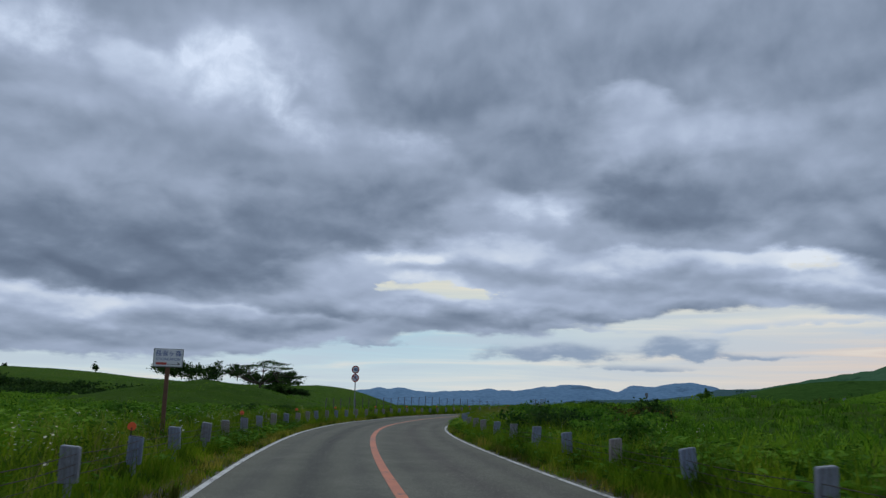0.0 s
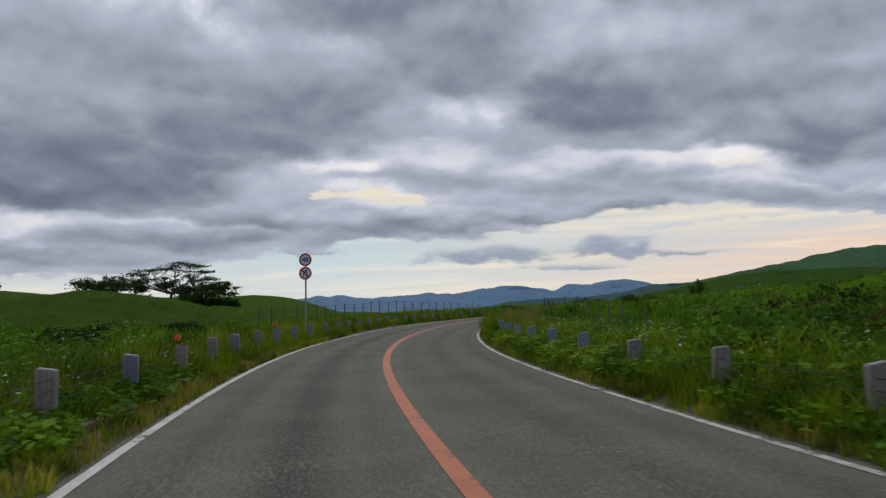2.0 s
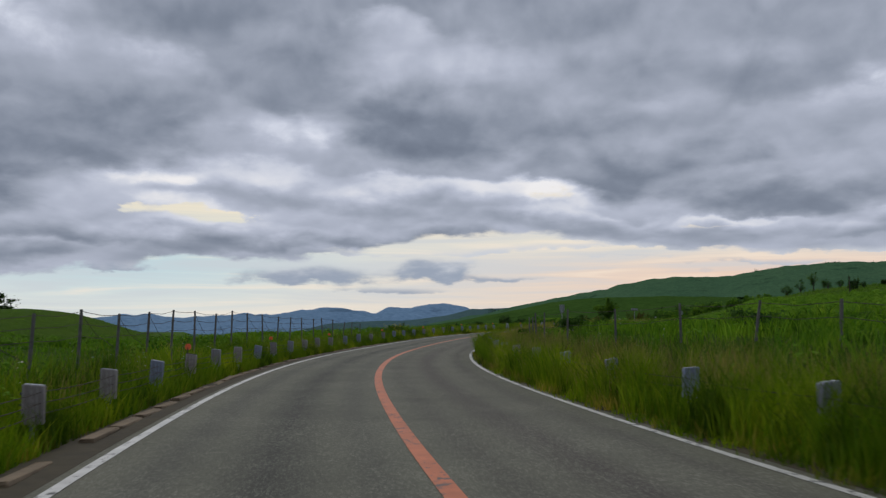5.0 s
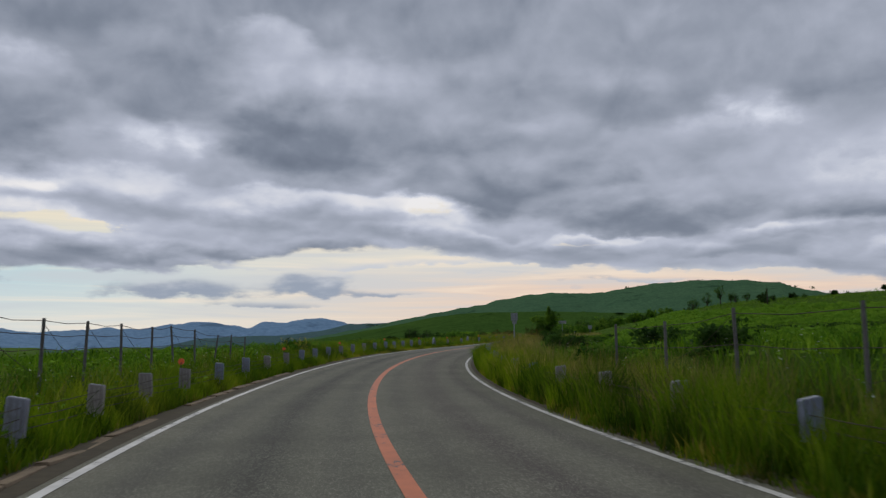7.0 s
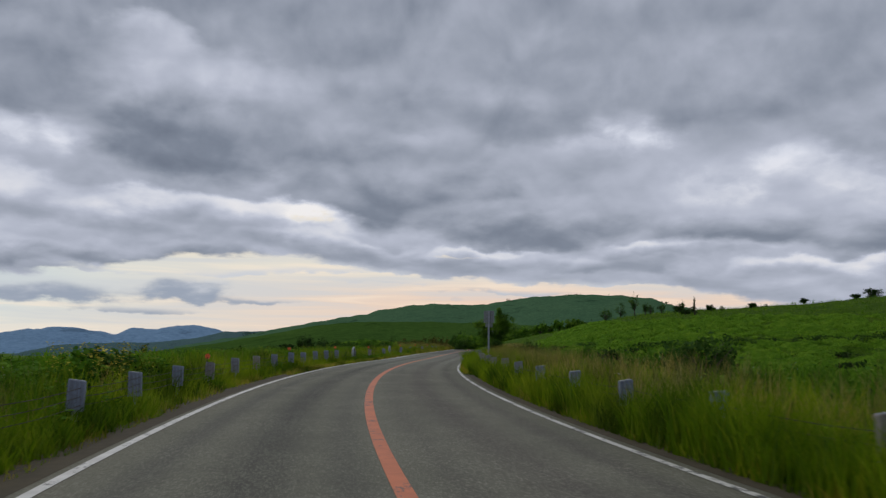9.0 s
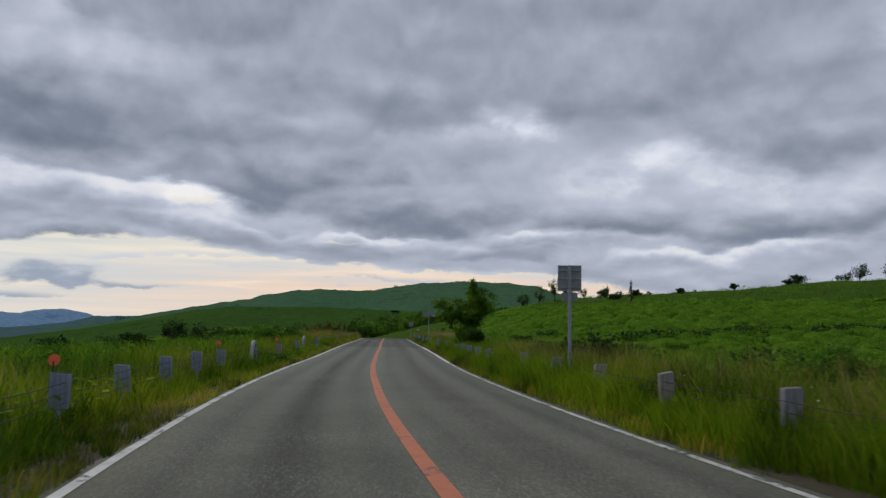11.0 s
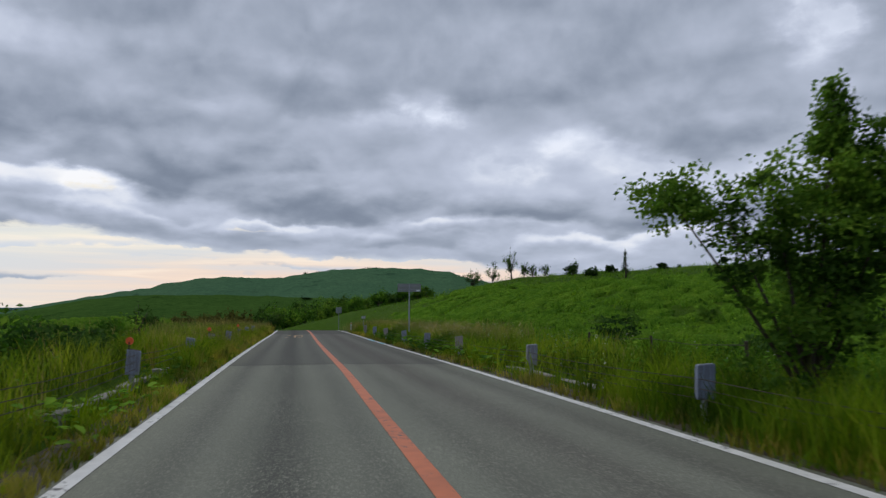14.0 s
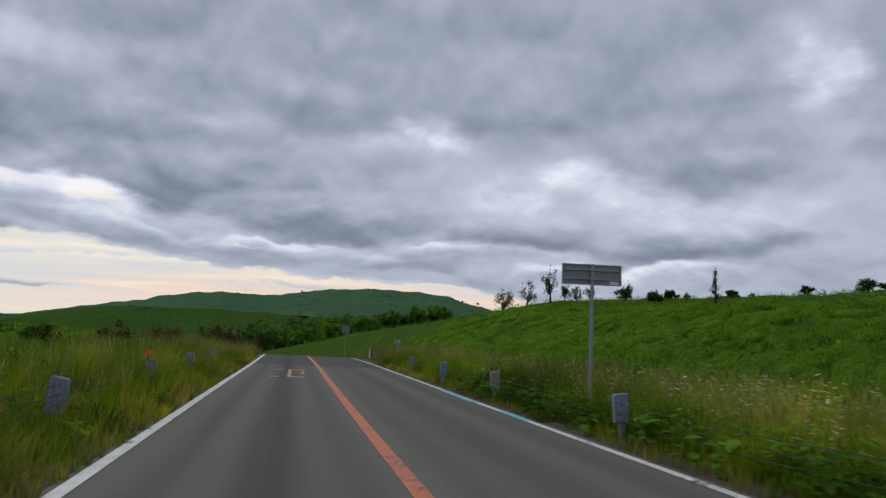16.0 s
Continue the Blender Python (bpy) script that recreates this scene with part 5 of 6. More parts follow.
# the broad old tree and its company on the knoll
def flat_topped_tree(x, y, z, turn):
    """A spreading old tree: bare forked limbs under thin level sprays of leaves, denser to one side."""
    ob = thing("umbrella_tree", pose(x, y, z, 0, 0, turn), label="broad flat-topped old tree on a grassy knoll", category="tree")
    r = random.Random(9)
    fork = Vector((0.05, 0.0, 0.75))
    pads = []
    for u, v, n in ((-5.0, 1.75, 3), (-4.3, 2.15, 5), (-3.4, 2.45, 6), (-2.5, 2.65, 6), (-1.5, 2.8, 7), (-0.5, 2.95, 7), (0.4, 3.25, 8), (1.2, 3.45, 8), (2.0, 3.2, 9), (2.7, 2.7, 9), (3.3, 2.1, 9),
                    (3.9, 1.6, 8), (1.6, 2.3, 6), (2.4, 1.9, 7), (3.0, 1.3, 8), (1.9, 1.2, 6), (-1.7, 2.15, 3), (-3.0, 1.9, 3), (0.9, 2.7, 4), (2.6, 0.8, 6), (3.6, 0.9, 6)):
        for k in range(n):
            pads.append((Vector((u + r.gauss(0, 0.38), r.gauss(0, 1.5), v + r.gauss(0, 0.09))), r.uniform(0.28, 0.55)))
    bm = bmesh.new()
    add_tube(bm, ((-0.1, 0, -0.5), (0.0, 0.02, 0.3), fork), (0.19, 0.15, 0.13), 8)
    limbs = [Vector(p) for p in ((-2.2, 0.4, 1.75), (-1.3, -0.9, 1.9), (0.35, 0.3, 2.2), (1.5, -0.4, 1.9), (1.9, 0.8, 1.3), (-3.4, -0.5, 1.95))]
    for e in limbs:
        add_tube(bm, (fork, fork.lerp(e, 0.5) + Vector((0, 0, -0.12)), e), (0.10, 0.075, 0.05), 6)
    for c, a in pads[::2]:
        e = min(limbs, key=lambda q: (q - c).length + (2.0 if q.z > c.z + 0.3 else 0.0))
        add_tube(bm, (e, e.lerp(c, 0.55) + Vector((0, 0, -0.08)), c), (0.04, 0.026, 0.010), 5)
    part("trunk", bm, BARK, ob, smooth=True)
    rs = np.random.RandomState(21)
    k = rs.randint(0, len(pads), 4300)
    c = np.array([p[0] for p in pads])[k] + rs.normal(size=(len(k), 3)) * np.array([p[1] for p in pads])[k][:, None] * np.array([0.8, 0.8, 0.16])
    v, q = leaf_quads(c, 0.085, rs, 0.55)
    crown_ob = new("crown", quad_mesh("crown", v, q, LEAF_DARK))
    crown_ob.parent = ob


flat_topped_tree(-21.3, 97.5, 1.85, 14)
for i, (u, v, h, w) in enumerate(((-7.6, 6, 1.9, 1.5), (-6.2, 5, 2.4, 1.5), (-5.0, 6, 2.0, 1.4), (-3.6, 5, 1.5, 1.5), (-2.6, 7, 1.3, 1.2), (1.6, 2.5, 1.5, 1.3), (2.9, 2.5, 1.5, 1.3), (4.2, 2, 1.0, 1.2), (5.2, 1.5, 1.0, 1.0))):
    tree("knoll_bush", -21.3 + 0.97 * u - 0.24 * v, 97.5 + 0.24 * u + 0.97 * v, h, w, 24 + i, "bushy", 1100, 0.10, LEAF_DARK,
         "dark leafy bush beside the broad tree on the knoll", "shrub", "knoll bushes", z=(1.3 if u < 0 else 1.25))
for i, (x, y, h, w) in enumerate(((-80, 398, 9, 7), (-90, 402, 9.5, 8), (-100, 404, 8, 7), (-72, 396, 8, 6), (-111, 392, 10, 8), (-121, 395, 9.5, 8), (-131, 392, 9, 8))):
    tree("grove_tree", x, y, h, w, 30 + i, "bushy", 1500, 0.5, LEAF_DARK, "round dark green tree in a small grove", group="grove trees", z=(13.2 if i in (0, 1, 3) else 16.6) - h)
for i, (x, y, h, w) in enumerate(((-100, 195, 3.2, 8), (-112, 202, 3.4, 9), (-88, 198, 2.6, 7), (-125, 204, 3.0, 9), (-76, 190, 2.0, 5), (-138, 195, 2.6, 8))):
    tree("thicket", x, y, h, w, 50 + i, "bushy", 1200, 0.36, LEAF_DARK, "dark low thicket below the knoll", "shrub", "thickets", sink=0.6)
tree("lone_tree", -108, 256, 3.0, 1.3, 61, "bushy", 260, 0.3, LEAF_DARK, "small lone tree on a hilltop")
tree("lone_tree", -140, 262, 1.8, 1.0, 62, "bushy", 260, 0.26, LEAF_DARK, "small lone tree on a hilltop")

rs = np.random.RandomState(404)
x, y = rs.uniform(-150, -42, 2400), rs.uniform(125, 250, 2400)
keep = (lumps(x, y, 30, 12) + 0.35 > 0) & ~mown(x, y)
x, y = np.repeat(x[keep], 14), np.repeat(y[keep], 14)
x, y = x + rs.normal(size=len(x)) * 0.9, y + rs.normal(size=len(x)) * 0.9
v, q = leaf_quads(np.stack([x, y, ground(x, y) + rs.uniform(0.1, 1.3, len(x))], 1), 0.34, rs, 0.3)
tagged(new("hillside_scrub", quad_mesh("hillside_scrub", v, q, LEAF_DARK)), "dark low scrub over a hollow in the meadow", "shrub", kind="stuff")

# trees along the crest of the hillside
EYE = (57.4, 176.2)
for i, (a, r, h, w, st, lf) in enumerate(((53.6, 131, 4.2, 1.7, "bushy", 900), (55.3, 131, 4.1, 1.35, "open", 520), (56.9, 131, 5.6, 1.45, "open", 800), (57.9, 133, 3.5, 1.1, "bushy", 520),
                                          (58.7, 130, 3.0, 1.0, "bushy", 420), (59.6, 134, 2.9, 1.2, "open", 420), (62.1, 129, 3.8, 0.85, "open", 380), (64.0, 122, 2.6, 0.95, "bushy", 420),
                                          (66.2, 132, 1.5, 0.7, "bushy", 200), (69.3, 134, 1.3, 0.5, "bushy", 160), (70.3, 135, 1.3, 0.45, "bushy", 140))):
    tree("hillside_tree", EYE[0] + r * math.sin(radians(a)), EYE[1] + r * math.cos(radians(a)), h, w, 70 + i, st, lf, 0.13, LEAF,
         "small thin-crowned tree on the grassy hillside", group="hillside trees", sink=0.1)
tree("spire_tree", 144.6, 211.4, 4.0, 0.62, 85, "spire", 420, 0.10, LEAF_DARK, "small dark spire-shaped tree on the hillside", group="hillside trees")
for i, (x, y, h, w) in enumerate(((200.6, 192.2, 4.4, 2.6), (207, 188, 3.8, 2.3), (216, 212.7, 2.8, 2.0), (221.2, 213.8, 3.4, 2.3), (228, 206, 3.0, 2.2), (170, 236, 2.6, 1.4),
                                  (176, 231, 1.8, 1.3), (183, 224, 1.6, 1.2), (190, 215, 1.5, 1.2), (195, 205, 1.4, 1.3), (160, 226, 1.7, 1.2))):
    tree("hillside_tree", x, y, h, w, 90 + i, "bushy", 700, 0.17, LEAF_DARK, "small round-crowned tree on the crest of the hillside", group="hillside trees")

# wood beyond the slope at the top of the road: compass angle, angle of the top, width
rw = random.Random(8)
WOOD = ((33.0, 1.25, 2.2), (33.9, 1.45, 2.4), (34.9, 1.2, 2.0), (36.2, 1.75, 2.6), (37.0, 2.0, 3.0), (37.8, 1.85, 2.6), (38.7, 2.15, 2.8), (39.6, 2.42, 3.1), (40.5, 2.45, 3.0), (41.3, 2.3, 2.6),
        (42.0, 2.55, 2.7), (42.8, 2.75, 2.6), (43.6, 2.6, 2.5), (44.4, 2.45, 2.2), (45.5, 3.15, 2.2), (46.3, 2.75, 1.8), (47.6, 3.55, 1.8), (48.7, 3.4, 2.0), (49.3, 3.5, 1.9), (36.6, 1.4, 3.2), (39.2, 1.8, 3.2), (41.8, 2.0, 3.0))
for i, (a, e, w) in enumerate(WOOD):
    r = rw.uniform(150, 172) if i < 19 else 146
    x, y = EYE[0] + r * math.sin(radians(a)), EYE[1] + r * math.cos(radians(a))
    top = 2.43 + r * math.tan(radians(e))
    h = min(max(top - gz(x, y), 2.5), 8.0)
    tree("woodland_tree", x, y, h, w, 110 + i, "bushy", 1500, 0.21, LEAF_RED if i < 3 else (HERB, ROADLEAF, HERB, LEAF)[i % 4], "bronze-tinged tree in the wood beyond the rise" if i < 3 else "leafy green tree in the wood beyond the rise",
         group="woodland trees", z=top - h)

# left-hand meadow: small trees and shrubs
tree("meadow_tree", 59.5, 189.0, 1.9, 0.5, 131, "open", 260, 0.07, LEAF, "slender young tree in the meadow")
tree("meadow_tree", 52.6, 198.8, 2.6, 1.3, 132, "bushy", 900, 0.11, LEAF_DARK, "small dark leaning tree in the meadow")
tree("meadow_tree", 39.5, 225.1, 4.5, 1.15, 133, "bushy", 800, 0.13, LEAF_DARK, "small dark tree in the meadow")
def shrubs(first, rows):
    for i, (s, d, h, w, mt) in enumerate(rows):
        x, y, _ = (float(v) for v in on_road(s, d))
        big, near = s == 173, abs(d) < 14
        tree("shrub", x, y, h, w, first + i, "bushy", 4200 if big else 1200 if near else 420, 0.05 if big else 0.075 if near else 0.12, mt,
             "bronze-tinged leafy shrub in the meadow" if mt is LEAF_RED else ("broad-leaved green herb thicket" if mt is HERB else "low leafy green shrub in the meadow"), "shrub", "meadow shrubs", sink=0.1)


shrubs(140, ((228, -12, 1.1, 1.2, LEAF), (240, -11, 1.3, 1.3, LEAF_RED), (246, -9, 1.3, 1.2, LEAF_RED), (252, -10, 1.5, 1.4, LEAF_RED), (205, -13, 1.3, 1.5, LEAF),
            (214, -16, 1.5, 1.8, LEAF), (196, -14, 1.2, 1.6, LEAF), (187, -12, 1.0, 1.3, LEAF_DARK), (222, -20, 1.6, 1.9, LEAF_DARK), (178, -18, 1.2, 1.5, LEAF_DARK),
            (184.5, -7.4, 1.4, 1.5, HERB), (189, -8.2, 1.3, 1.5, HERB), (168, -11, 0.9, 1.1, LEAF_DARK), (176, -26, 1.3, 1.6, LEAF_DARK), (123, -6.0, 0.85, 0.7, HERB),
            (125.4, -5.9, 0.9, 0.8, LEAF)))
shrubs(156, ((127.5, -6.2, 0.9, 0.8, HERB), (60, -10, .8, 1.2, LEAF_DARK), (48, -9, .9, 1.3, LEAF_DARK), (34, -10, .9, 1.4, HERB), (66, 7.5, 1.1, 1.3, HERB),
            (40, 8.0, 1.3, 1.8, HERB), (43, 10.5, 1.4, 1.7, HERB), (37, 6.4, 1.0, 1.2, HERB), (46, 13, 1.3, 1.4, LEAF_RED), (52, 16, 1.7, 1.2, LEAF),
            (60, 17, 1.2, 1.6, LEAF_RED), (30, 9.5, 1.2, 1.8, HERB), (26, 7.5, 1.1, 1.6, HERB), (22, 6.6, 1.0, 1.3, HERB), (29, 6.2, 1.4, 1.3, LEAF),
            (32.5, 7.0, 1.5, 1.4, LEAF)))
shrubs(172, ((26.5, 6.0, 1.1, 1.1, LEAF_DARK), (160, 6.3, 1.0, 1.2, LEAF), (156, 7.2, 1.1, 1.3, LEAF_DARK), (104.5, 6.6, 0.95, 1.1, HERB), (107.5, 9.0, 0.85, 1.2, LEAF),
            (101, 8.2, 1.0, .8, LEAF), (125.4, 8.0, 1.6, 1.0, LEAF), (131, 8.2, 1.1, 1.2, HERB), (139, 9.5, 1.0, 1.2, LEAF_DARK), (146, 8.8, 1.0, 1.3, HERB),
            (152, 11, .9, 1.2, LEAF), (160, 9.5, .9, 1.1, HERB), (173, 4.95, 1.6, 0.62, LEAF), (187, -6.4, 1.1, 1.2, LEAF), (193, -7.2, 1.1, 1.3, HERB),
            (181, -6.8, 1.25, 1.3, HERB)))
shrubs(188, ((186, 10.5, .8, 1.0, LEAF), (199, 12, .9, 1.2, LEAF_DARK), (209, 16, 1.0, 1.3, LEAF), (88, 13, 0.9, 1.2, LEAF), (150, 24, .8, 1.1, LEAF_DARK),
            (165, 32, .8, 1.2, LEAF_DARK), (186, 38, .9, 1.2, LEAF_DARK), (140, 40, .8, 1.4, LEAF_DARK), (205, 50, .8, 1.1, LEAF_DARK)))


# ---------------------------------------------------------------- grass and herbs
def blades(name, x, y, height, width, lean, material, label, seed, lift=0.0, category="grass"):
    """Bent tapering blades, all in one sheet of growth."""
    rs = np.random.RandomState(seed)
    n = len(x)
    z = ground(x, y) + lift
    w = rs.uniform(0, 2 * np.pi, n)
    dx, dy = np.cos(w), np.sin(w)
    h = height * rs.uniform(0.55, 1.25, n) * np.where(mown(x, y), 0.42, 1.0)
    b = width * rs.uniform(0.7, 1.3, n)
    l = h * lean * rs.uniform(0.2, 1.0, n)
    a = rs.uniform(0, 2 * np.pi, n)
    sx, sy = np.cos(a) * b / 2, np.sin(a) * b / 2
    base = np.stack([x, y, z - 0.03], 1)
    side = np.stack([sx, sy, np.zeros(n)], 1)
    mid = base + np.stack([dx * l * 0.35, dy * l * 0.35, h * 0.6], 1)
    tip = base + np.stack([dx * l, dy * l, h], 1)
    v = np.stack([base - side, base + side, mid + side * 0.8, mid - side * 0.8, tip], 1).reshape(-1, 3)
    o = np.arange(n)[:, None] * 5
    loops = (o + np.array([0, 1, 2, 3, 3, 2, 4])).ravel()
    starts = (np.arange(n)[:, None] * 7 + np.array([0, 4])).ravel()
    totals = np.tile([4, 3], n)
    ob = new(name, array_mesh(name, v, loops, starts, totals, material))
    return tagged(ob, label, category, kind="stuff")


def clear_kerbs(x, y, s, d):
    """Leave out what would grow on the bare strips in front of the kerbs."""
    bare = ((s > 65) & (s < 113) & (d < 0) & (d > -3.84)) | ((s >= 113) & (s < 136) & (d < 0) & (d > -3.58)) | ((s > 98) & (s < 138) & (d > 0) & (d < 3.48))
    bare |= ((s > 178) & (s < 187) & (d < 0) & (d > -4.6) & (d < -3.9)) | ((s > 180.5) & (s < 188) & (d > 3.5) & (d < 4.55))
    keep = ~bare
    return x[keep], y[keep], s[keep], d[keep]


def scatter(n, s0, s1, d0, d1, seed, tuft=0.0, power=1.0):
    """Places along the road between two distances from its middle, bunched into tufts."""
    rs = np.random.RandomState(seed)
    m = max(1, int(n / 9)) if tuft else n
    s = rs.uniform(s0, s1, m)
    d = d0 + (d1 - d0) * rs.uniform(0, 1, m) ** power
    if tuft:
        k = rs.randint(0, m, n)
        s, d = s[k] + rs.normal(size=n) * tuft, d[k] + rs.normal(size=n) * tuft
        lo, hi = min(d0, d1), max(d0, d1)
        d = np.clip(d, lo - 0.1, hi)
    d = widened(s, d)
    x, y, _ = on_road(s, d)
    return clear_kerbs(np.asarray(x), np.asarray(y), s, d)


def over_edge(s, d):
    """Lift for what roots in the grit on the road's very edge."""
    return 0.10 * (1 - sstep(np.abs(d) / spread_of(s, d), 3.62, 3.72))


for k, sg in enumerate((-1, 1)):
    x, y, s, d = scatter(41000, -2, 238, sg * 3.72, sg * 6.2, 10 + k, 0.10)
    rise = sstep(np.abs(d), 3.7, 4.25) if sg > 0 else sstep(np.abs(d), 3.75, 4.7)
    hh = np.clip((0.26 + 0.50 * rise if sg > 0 else 0.26 + 0.40 * rise) + 0.13 * lumps(x, y, 4, 31), 0.14, 0.95)
    blades("verge_grass", x, y, hh, 0.021, 0.65, GRASS, "tall unmown green grass along the road verge", 20 + k)
    x, y, s, d = scatter(31000, -2, 238, sg * (3.42 if sg > 0 else 3.46), sg * 4.7, 15 + k, 0.08)
    hh = np.clip(0.12 + 0.36 * sstep(np.abs(d), 3.5, 4.1) + 0.12 * lumps(x, y, 3, 32), 0.10, 0.6)
    blades("verge_grass", x, y, hh, 0.019, 0.75, GRASS, "tall unmown green grass along the road verge", 25 + k)
    a0, a1 = (-2, 179) if sg > 0 else (-2, 238)
    x, y, s, d = scatter(24000, a0, a1, sg * (3.36 if sg > 0 else 3.32), sg * 3.95, 17 + k, 0.06)
    blades("verge_grass", x, y, np.clip(0.15 + 0.10 * lumps(x, y, 2.5, 34), 0.04, 0.32), 0.017, 0.9, GRASS, "short grass creeping over the road edge", 27 + k, lift=over_edge(s, d))
    x, y, s, d = scatter(32000, -2, 240, sg * 6.0, sg * 13.0, 30 + k, 0.16)
    hh = np.clip(0.5 + 0.16 * lumps(x, y, 5, 33), 0.22, 0.85)
    blades("meadow_grass", x, y, hh, 0.034, 0.85, MEADOW, "rank green meadow grass in tufts", 40 + k)
    x, y, s, d = scatter(30000 if sg < 0 else 14000, -2, 262, sg * 12.0, sg * 34.0, 50 + k, 0.3)
    hh = np.clip(0.48 + 0.2 * lumps(x, y, 7, 35), 0.2, 0.9) * np.where((d < -14) & (s > 55) & (s < 118), 0.5, 1.0)
    blades("meadow_grass", x, y, hh, 0.08, 0.9, MEADOW, "rank green meadow grass in tufts", 60 + k)
    x, y, s, d = scatter(6000, -2, 236, sg * 4.3, sg * 6.8, 70 + k, 0.12)
    blades("seed_grass", x, y, np.full(len(x), 0.72), 0.008, 0.5, DRY, "pale dry seed stalks among the verge grass", 80 + k)

for k, (s0, s1, d0, d1) in enumerate(((88, 140, 4.3, 6.4), (190, 262, -3.9, -9.0), (225, 262, 4.6, 9.0), (60, 90, 4.4, 6.2), (193, 218, 4.6, 7.2), (120, 165, 5.0, 6.6))):
    x, y, s, d = scatter(5000, s0, s1, d0, d1, 170 + k, 0.15)
    blades("seed_grass", x, y, np.full(len(x), 0.95), 0.010, 0.45, DRY, "hazy tan seed heads over the verge grass", 180 + k)

# yellowing grass at the very edge, and tall growth that half hides the posts
for k, (n, s0, s1, d0, d1, hh, wd, mt) in enumerate(((26000, -2, 238, -3.34, -4.1, 0.20, 0.016, THATCH), (15000, -2, 238, 3.42, 4.0, 0.24, 0.016, THATCH), (9000, 186, 262, -3.6, -6.5, 0.50, 0.014, THATCH),
                                                    (17000, 58, 118, 3.55, 4.35, 0.76, 0.018, GRASS), (17000, 112, 190, 3.6, 4.3, 0.62, 0.018, GRASS), (4500, 72, 112, 3.7, 4.8, 0.80, 0.010, DRY),
                                                    (11000, 64, 122, -3.80, -4.6, 0.40, 0.018, GRASS), (9000, 186, 238, -3.7, -4.4, 0.52, 0.018, GRASS), (2200, 187.5, 196, -3.9, -4.5, 0.62, 0.016, GRASS), (8000, 4, 56, 3.6, 4.4, 0.45, 0.018, GRASS))):
    x, y, s, d = scatter(n, s0, s1, d0, d1, 700 + k, 0.09, 1.7 if mt is THATCH else 1.0)
    blades("verge_grass", x, y, np.clip(hh * (1 + 0.35 * lumps(x, y, 3, 50 + k)), 0.1, 1.0), wd, 0.7, mt, lift=over_edge(s, d), label=
           "yellowing grass along the road's edge" if mt is THATCH else "tan seed grass over the verge" if mt is DRY else "tall unmown green grass along the road verge", seed=720 + k)

rs = np.random.RandomState(77)
n = 15000
x, y = rs.uniform(40, 230, n), rs.uniform(110, 300, n)
s, d, _ = road_coords(x, y)
ok = d > 30
k = np.where(ok)[0]
k = np.repeat(k, 2)
x, y = x[k] + rs.normal(size=len(k)) * 0.35, y[k] + rs.normal(size=len(k)) * 0.35
blades("hillside_tussocks", x, y, np.clip(0.45 + 0.22 * lumps(x, y, 9, 37), 0.15, 0.9), 0.075, 1.0, MEADOW, "tussocky green grass over the hillside", 91)
n = 25000
x, y = rs.uniform(-110, 80, n), rs.uniform(0, 290, n)
s, d, _ = road_coords(x, y)
ok = (d < -30) | ((d > 30) & (y < 115))
x, y = np.repeat(x[ok], 2), np.repeat(y[ok], 2)
x, y = x + rs.normal(size=len(x)) * 0.35, y + rs.normal(size=len(x)) * 0.35
blades("meadow_grass", x, y, np.clip(0.34 + 0.16 * lumps(x, y, 9, 39), 0.12, 0.7) * np.where((x < -8) & (y > 68) & (y < 112), 0.45, 1.0), 0.11, 0.9, MEADOW, "rank green meadow grass in tufts", 92)


def herbs(name, n, s0, s1, d0, d1, leaf, tall, material, label, seed, per=9):
    """Low broad-leaved plants: rosettes of rounded leaves on short stalks."""
    rs = np.random.RandomState(seed)
    x, y, s, d = scatter(n, s0, s1, d0, d1, seed)
    open_ground = ~mown(x, y)
    x, y = x[open_ground], y[open_ground]
    x, y = np.repeat(x, per), np.repeat(y, per)
    N = len(x)
    x, y = x + rs.normal(size=N) * leaf * 1.6, y + rs.normal(size=N) * leaf * 1.6
    z = ground(x, y) + rs.uniform(0.1, 1.0, N) * tall
    w = rs.uniform(0, 2 * np.pi, N)
    l = leaf * rs.uniform(0.6, 1.3, N)
    tilt = rs.uniform(-0.5, 0.35, N)
    a = np.stack([np.cos(w), np.sin(w), tilt], 1) * l[:, None]
    b = np.stack([-np.sin(w), np.cos(w), rs.uniform(-0.3, 0.3, N)], 1) * l[:, None] * 0.75
    c = np.stack([x, y, z], 1)
    up = np.array([0, 0, 0.12]) * l[:, None]
    v = np.stack([c - a, c - a * 0.3 + b + up, c + a * 0.6 + b * 0.7 + up, c + a * 1.1 - up, c + a * 0.6 - b * 0.7 + up, c - a * 0.3 - b + up], 1).reshape(-1, 3)
    o = np.arange(N)[:, None] * 6
    loops = (o + np.array([0, 3, 4, 5, 0, 1, 2, 3])).ravel()
    starts = (np.arange(N)[:, None] * 8 + np.array([0, 4])).ravel()
    ob = new(name, array_mesh(name, v, loops, starts, np.full(2 * N, 4), material))
    return tagged(ob, label, "weeds", kind="stuff")


